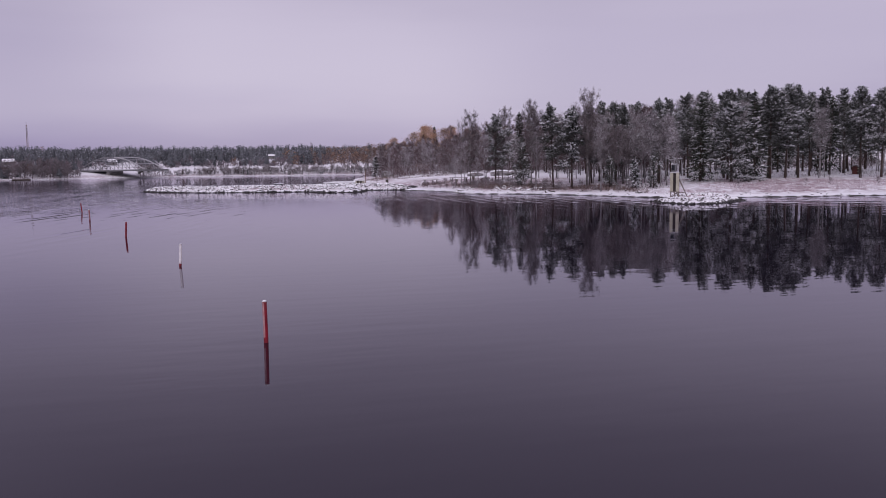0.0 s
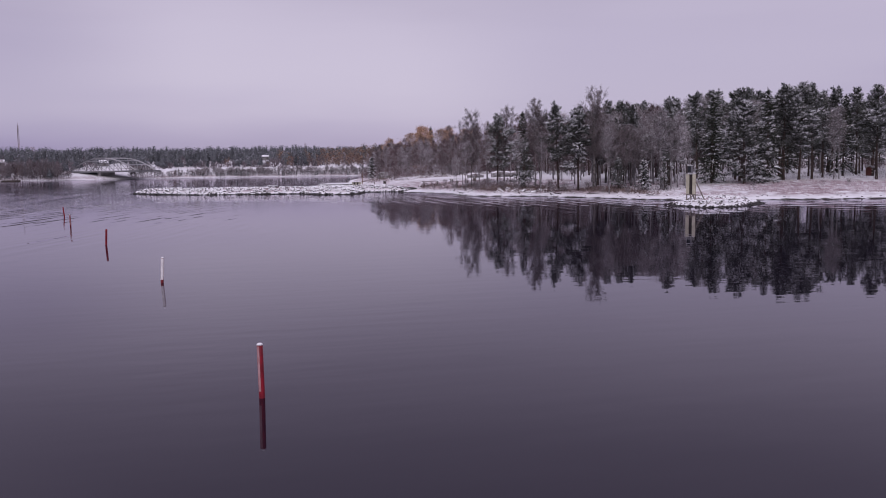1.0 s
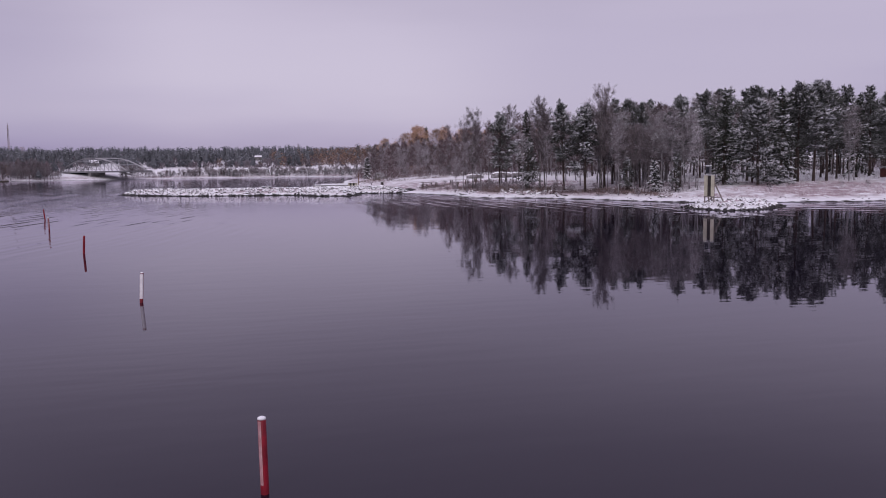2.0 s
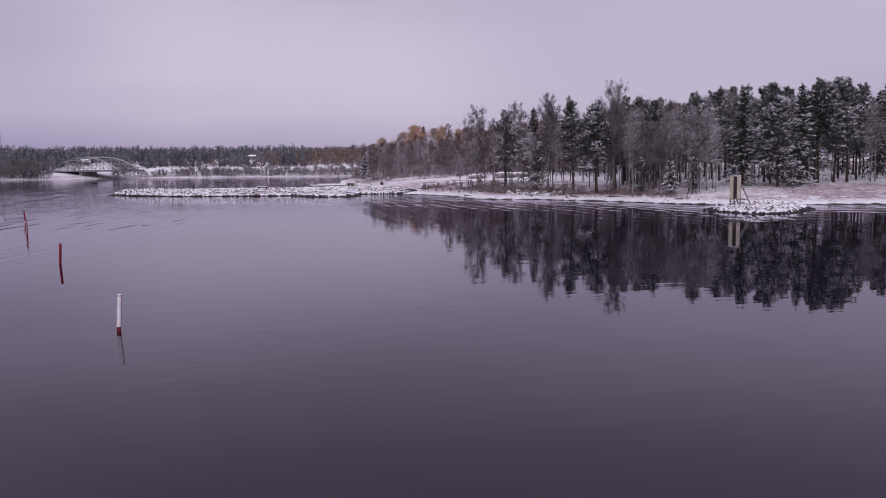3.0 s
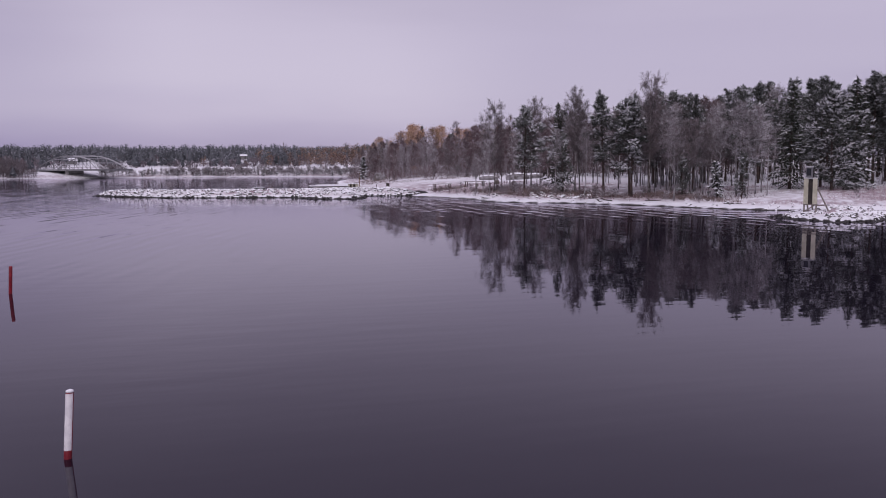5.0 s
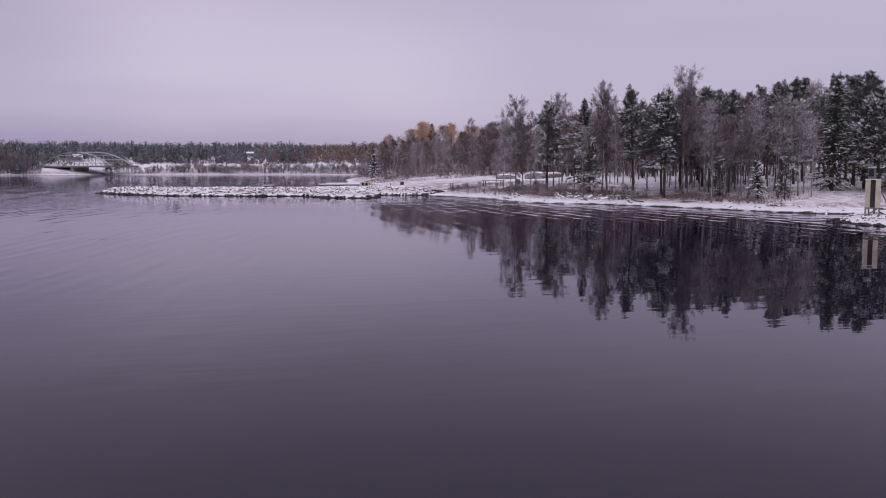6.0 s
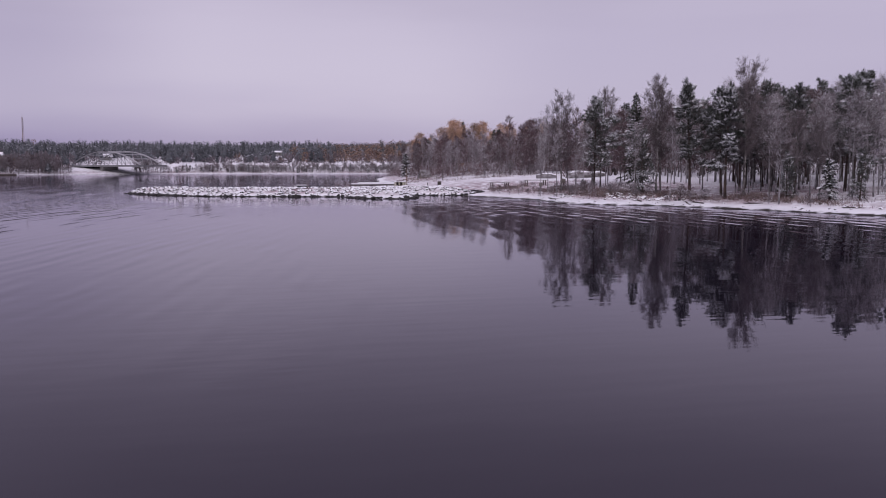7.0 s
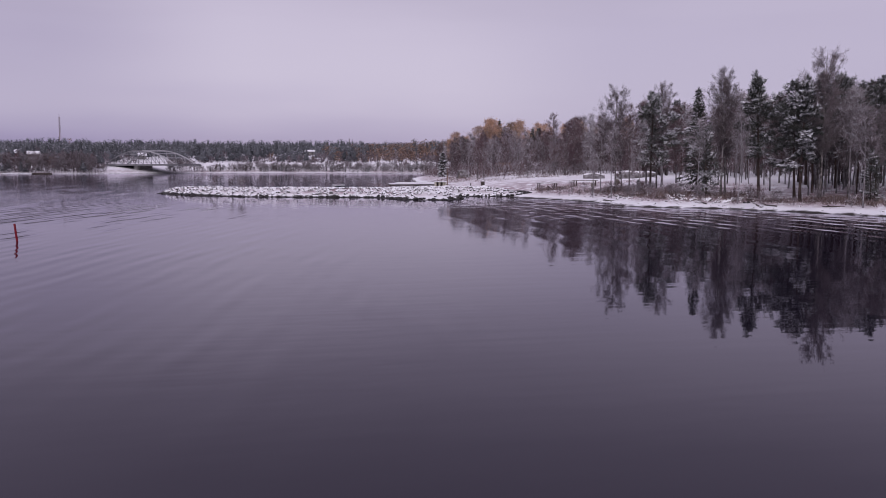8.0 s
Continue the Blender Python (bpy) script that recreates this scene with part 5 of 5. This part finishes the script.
covered_boat(55.6, 182.0, -10, 3.6, 0.95, "small boat laid up under a dark cover and snow")
covered_boat(60.4, 178.6, -14, 4.4, 1.25, "larger boat laid up under a dark cover and snow")
covered_boat(64.6, 180.5, 4, 3.4, 0.95, "low boat laid up under a cover beside the trees")


def work_vehicle(x, y, turn):
    """A dark vehicle with a bonnet, an open cab with a flat roof, and four wheels."""
    v = thing("work_vehicle", "dark work vehicle parked under the trees, snow on its roof", "vehicle", at=pose(x, y, ground_at(x, y), 0, 0, turn))
    body = Build()
    body.box((0.1, 0, 0.85), (2.9, 0.9, 0.5), 0, 0, 0.08)
    body.box((0.95, 0, 1.15), (1.1, 0.75, 0.3), 0, 0, 0.1)
    body = part("body", body, DARK_BOARD, v)
    for s in (-1, 1):
        lamp = Build()
        lamp.tube([(1.5, s * 0.28, 1.1), (1.57, s * 0.28, 1.1)], [0.09, 0.08], 10)
        part("headlight", lamp, GLASS_DARK, body, "dark glass headlight")
    seat = Build()
    seat.box((-0.55, 0, 1.2), (0.45, 0.5, 0.12), 0, 0, 0.03)
    seat.box((-0.76, 0, 1.42), (0.10, 0.5, 0.40), 0, 0, 0.03)
    part("seat", seat, DARK_WOOD, v)
    for a in (-1.0, 0.25):
        for s in (-1, 1):
            bar = Build()
            bar.beam((a, s * 0.42, 1.05), (a, s * 0.42, 2.0), 0.06, 0.06)
            part("pillar", bar, DARK_BOARD, v)
    roof = Build()
    roof.box((-0.38, 0, 2.03), (1.5, 1.1, 0.07), 0, 0, 0.02)
    roof = part("roof", roof, DARK_BOARD, v)
    top = Build()
    top.box((-0.38, 0, 2.115), (1.46, 1.06, 0.10), 0, 0, 0.04)
    part("snow_cover", top, SNOW, roof, "snow on the flat roof")
    for a, r in ((-0.85, 0.62), (1.05, 0.42)):
        for s in (-1, 1):
            tyre = Build()
            tyre.tube([(a, s * 0.45, r), (a, s * 0.50, r), (a, s * 0.74, r), (a, s * 0.79, r)], [r * 0.9, r, r, r * 0.9], 18)
            tyre = part("wheel", tyre, DARK_BOARD, v, "black tyre", smooth=False)
            rim = Build()
            rim.tube([(a, s * 0.78, r), (a, s * 0.81, r)], [r * 0.5, r * 0.42], 14)
            part("rim", rim, METAL_MAST, tyre, "grey steel rim")
    return v


work_vehicle(68.6, 183.2, 35)


# ---- rocks ----
def rock_mesh(seed, stuff):
    rnd = random.Random(seed)
    bm = bmesh.new()
    for i in range(15):
        v = Vector((rnd.gauss(0, 1), rnd.gauss(0, 1), rnd.gauss(0, 1))).normalized()
        bm.verts.new((v.x * rnd.uniform(0.75, 1.1), v.y * rnd.uniform(0.6, 0.95), v.z * rnd.uniform(0.5, 0.75)))
    made = bmesh.ops.convex_hull(bm, input=bm.verts)
    bmesh.ops.delete(bm, geom=[g for g in set(made["geom_interior"] + made["geom_unused"]) if isinstance(g, bmesh.types.BMVert)], context="VERTS")
    me = bpy.data.meshes.new("rock")
    bm.to_mesh(me)
    bm.free()
    me.materials.append(stuff)
    return me


ROCKS = [rock_mesh(200 + i, ROCK) for i in range(9)]
WET = [rock_mesh(220 + i, WET_ROCK) for i in range(5)]


def rocks(parent, poly, count, small, big, seed, edge=(-0.6, 9), bed=0.15):
    rnd = random.Random(seed)
    xs, ys = [c[0] for c in poly], [c[1] for c in poly]
    n = 0
    while n < count:
        x, y = rnd.uniform(min(xs) - 1, max(xs) + 1), rnd.uniform(min(ys) - 1, max(ys) + 1)
        e = inside_distance(np.array([x]), np.array([y]), poly)[0]
        if not edge[0] < e < edge[1]:
            continue
        s = rnd.uniform(small, big) * (1 if rnd.random() < 0.85 else 1.35)
        if e < 0.15:
            s *= 0.6
        ob = new("rock", rnd.choice(WET if e < 0.15 else ROCKS))
        ob.parent = parent
        ob.matrix_basis = pose(x, y, max(ground_at(x, y), -0.15) + s * bed, rnd.uniform(-20, 20), rnd.uniform(-20, 20), rnd.uniform(0, 360)) @ Matrix.Diagonal((s, s, s, 1))
        n += 1


breakwater = thing("breakwater", "low breakwater of rough rocks under snow", "breakwater")
rocks(breakwater, BREAKWATER, 300, 0.22, 0.44, 3, (0.3, 9), 0.0)


def rubble(parent, poly, count, foot, small, big, seed, wet_size):
    """Smaller stones: some between the rocks, and a close dark row along the water's edge."""
    rnd = random.Random(seed)
    xs, ys = [c[0] for c in poly], [c[1] for c in poly]
    px = np.array([rnd.uniform(min(xs) - 1, max(xs) + 1) for i in range(40000)])
    py = np.array([rnd.uniform(min(ys) - 1, max(ys) + 1) for i in range(40000)])
    b, n, wet = Build(), 0, 0
    for x, y, e, z in zip(px, py, inside_distance(px, py, poly), height(px, py)):
        dark = -0.45 < e < 0.40
        if e < -0.45 or (dark and wet >= foot) or (not dark and n >= count):
            continue
        me = ROCKS[rnd.randrange(len(ROCKS))]
        s = rnd.uniform(0.6, 1.25) * wet_size if dark else rnd.uniform(small, big)
        m = pose(x, y, max(z, -0.1) + s * 0.1, rnd.uniform(-25, 25), rnd.uniform(-25, 25), rnd.uniform(0, 360)) @ Matrix.Diagonal((s, s, s, 1))
        k = len(b.v)
        b.v += [tuple(m @ v.co) for v in me.vertices]
        b.f += [tuple(k + i for i in p.vertices) for p in me.polygons]
        b.m += [1 if dark else 0] * len(me.polygons)
        n, wet = n + (not dark), wet + dark
    ob = part("rubble", b, [ROCK, WET_ROCK], parent, "smaller rubble between the rocks")
    ob["kind"] = "stuff"


rubble(breakwater, BREAKWATER, 2000, 1000, 0.14, 0.34, 9, 0.34)
islet = thing("rock_islet", "small islet of snowy rocks under the beacon", "islet")
rocks(islet, ISLET, 240, 0.14, 0.36, 4, (0.3, 9), -0.05)
rubble(islet, ISLET, 120, 330, 0.09, 0.20, 14, 0.24)
shore_strip = [(83, 92), (70, 95), (62, 97.5), (57, 101.5), (54.5, 107), (52, 113), (49.4, 119), (47.2, 125), (44.5, 127.2), (40.6, 129.2), (38.6, 132.5), (38.4, 137), (39, 143), (38.2, 149.5),
               (41, 149.5), (41.8, 140), (43, 133), (47, 131), (51, 123), (56, 112), (60, 104), (72, 98), (84, 95)]
stony = thing("shore_stones", "scattered snowy stones along the waterline", "stones")
rocks(stony, shore_strip, 120, 0.08, 0.24, 6, (0.3, 3.5), 0.0)
heap = thing("boulder_heap", "low heap of dark boulders and snow on the shore", "boulders")
rocks(heap, [(43.2, 132.5), (46.2, 129.2), (51.0, 126.5), (52.0, 129), (48.0, 133), (45.0, 136)], 70, 0.16, 0.42, 8, (0.0, 9), 0.05)
rocks(heap, [(41.6, 150), (42.0, 141), (43.8, 136), (45, 136.5), (43.6, 143), (43.4, 150)], 60, 0.12, 0.30, 12, (0.0, 9), 0.05)


def driftwood(x, y, turn, long):
    d = Build()
    d.tube([(-long / 2, 0, 0.04), (0, 0.1, 0.09), (long / 2, -0.05, 0.06)], [0.08, 0.07, 0.04], 7)
    d.tube([(long * 0.2, 0.02, 0.13), (long * 0.32, 0.5, 0.3)], [0.05, 0.02], 5)
    ob = new("driftwood_log", d.mesh("driftwood_log", [DARK_WOOD], True))
    ob.matrix_world = pose(x, y, ground_at(x, y) - 0.03, 0, 0, turn)
    return tagged(ob, "dark driftwood log lying on the snowy shore", "log", "driftwood")


drift = random.Random(12)
for x, y in ((40.4, 141), (43.5, 134), (49.6, 124.5), (50.2, 123.4), (53.4, 117.8), (57.5, 108), (46.2, 129.3)):
    driftwood(x, y, 118 + drift.uniform(-55, 55), drift.uniform(1.0, 2.6))


# ---- the far shore ----
def bridge():
    """A steel arch bridge on concrete piers: two arch ribs with hangers and top bracing over a deck."""
    b = thing("arch_bridge", "pale steel arch truss bridge on concrete piers", "bridge", at=pose(-82.0, 541.4, 0, 0, 0, -52))
    long, apart, deck_z, rise = 66.0, 12.3, 5.0, 7.2
    deck = Build()
    deck.box((long / 2, apart / 2, deck_z - 0.45), (long + 8, apart + 0.8, 0.9))
    part("deck", deck, DARK_STEEL, b)
    for k, v in enumerate((0.0, apart)):
        pts = [(long * s, v, deck_z + rise * 4 * s * (1 - s)) for s in (i / 16 for i in range(17))]
        for i, (p, q) in enumerate(zip(pts, pts[1:])):
            rib = Build()
            rib.beam(p, q, 0.4, 0.5)
            part("arch_piece", rib, PALE_STEEL if i > (6 if k else 8) else DARK_STEEL, b, "piece of the curved arch rib")
        for i in range(2, 15, 2):
            x, h = long * i / 16, rise * 4 * (i / 16) * (1 - i / 16)
            hanger = Build()
            hanger.beam((x, v, deck_z), (x + (1.8 if i < 8 else -1.8), v, deck_z + h), 0.22, 0.22)
            part("hanger", hanger, PALE_STEEL if i > 9 else DARK_STEEL, b)
            diagonal = Build()
            diagonal.beam((x, v, deck_z + h), (x + long / 8, v, deck_z), 0.18, 0.18)
            part("diagonal", diagonal, DARK_STEEL, b)
        rail = Build()
        rail.beam((-4, v, deck_z + 1.0), (long + 4, v, deck_z + 1.0), 0.1, 0.12)
        part("rail", rail, STEEL, b)
    for i in (4, 6, 8, 10, 12, 14):
        brace = Build()
        h = deck_z + rise * 4 * (i / 16) * (1 - i / 16)
        brace.beam((long * i / 16, 0, h), (long * i / 16, apart, h), 0.3, 0.35)
        part("brace", brace, PALE_STEEL, b)
    abutment = Build()
    abutment.box((0.5, apart / 2, 1.6), (7.0, apart - 1.0, 4.8), 0, 0, 0.1)
    part("abutment", abutment, DARK_WOOD, b, "dark abutment at the bank")
    for x in (-1.0, 27.0):
        pier = Build()
        pier.box((x, apart / 2, 1.4), (3.0, 9.0, 6.4), 0, 0, 0.1)
        part("pier", pier, CONCRETE, b, "concrete pier")
    return b


bridge()
hut(38.2, 677, 5, 7, 4.5, 2.2, 0.9, HOUSE_WALL, "grey house with a snowy roof on the far hill", "house", base=12.2)
hut(26.5, 682, 12, 4.5, 4, 1.6, 0.7, HOUSE_WALL, "small grey outbuilding with a snowy roof", "house", base=12.2)
hut(-143, 640, 10, 7, 5, 2.2, 1.8, HOUSE_WALL, "grey gabled house among the far trees", "house", base=9.4)
hut(-163, 652, -5, 18, 8, 3.4, 2.2, RED_WALL, "long red house among the far trees", "house", base=9.0)
hut(-73, 615, 8, 6, 5, 2.0, 1.5, HOUSE_WALL, "grey house with a snowy roof behind the bridge", "house", base=8.6)


def radio_mast(x, y, top, wide, label):
    z = ground_at(x, y)
    m = thing("radio_mast", label, "mast", at=pose(x, y, z))
    high = top - z
    for k in range(3):
        w = 2 * math.pi * k / 3
        leg = Build()
        leg.beam((wide * math.cos(w), wide * math.sin(w), -0.5), (0.45 * wide * math.cos(w), 0.45 * wide * math.sin(w), high * 0.93), 0.3, 0.3)
        part("leg", leg, METAL_MAST, m)
    lattice = Build()
    n = 14
    for i in range(n):
        for k in range(3):
            r0, r1 = (wide * (1 - 0.59 * (i + e) / n) for e in (0, 1))
            a, c = 2 * math.pi * k / 3, 2 * math.pi * (k + 1) / 3
            lattice.beam((r0 * math.cos(a), r0 * math.sin(a), high * 0.93 * i / n), (r1 * math.cos(c), r1 * math.sin(c), high * 0.93 * (i + 1) / n), 0.16, 0.16)
    part("lattice", lattice, METAL_MAST, m)
    tip = Build()
    tip.tube([(0, 0, high * 0.9), (0, 0, high)], [0.25, 0.15], 6)
    part("antenna", tip, METAL_MAST, m)
    return m


radio_mast(-235.9, 1158, 66.4, 1.5, "tall thin lattice radio mast above the woods")
radio_mast(113.2, 1100, 38.0, 1.1, "short lattice mast just above the far treetops")
barge = Build()
barge.box((0, 0, 0.25), (9, 2.4, 0.7), 0, 0, 0.1)
float_ob = tagged(new("floating_pier", barge.mesh("floating_pier", [DARK_WOOD])), "dark floating pier by the far shore", "pier")
float_ob.matrix_world = pose(-104, 492, 0, 0, 0, 8)
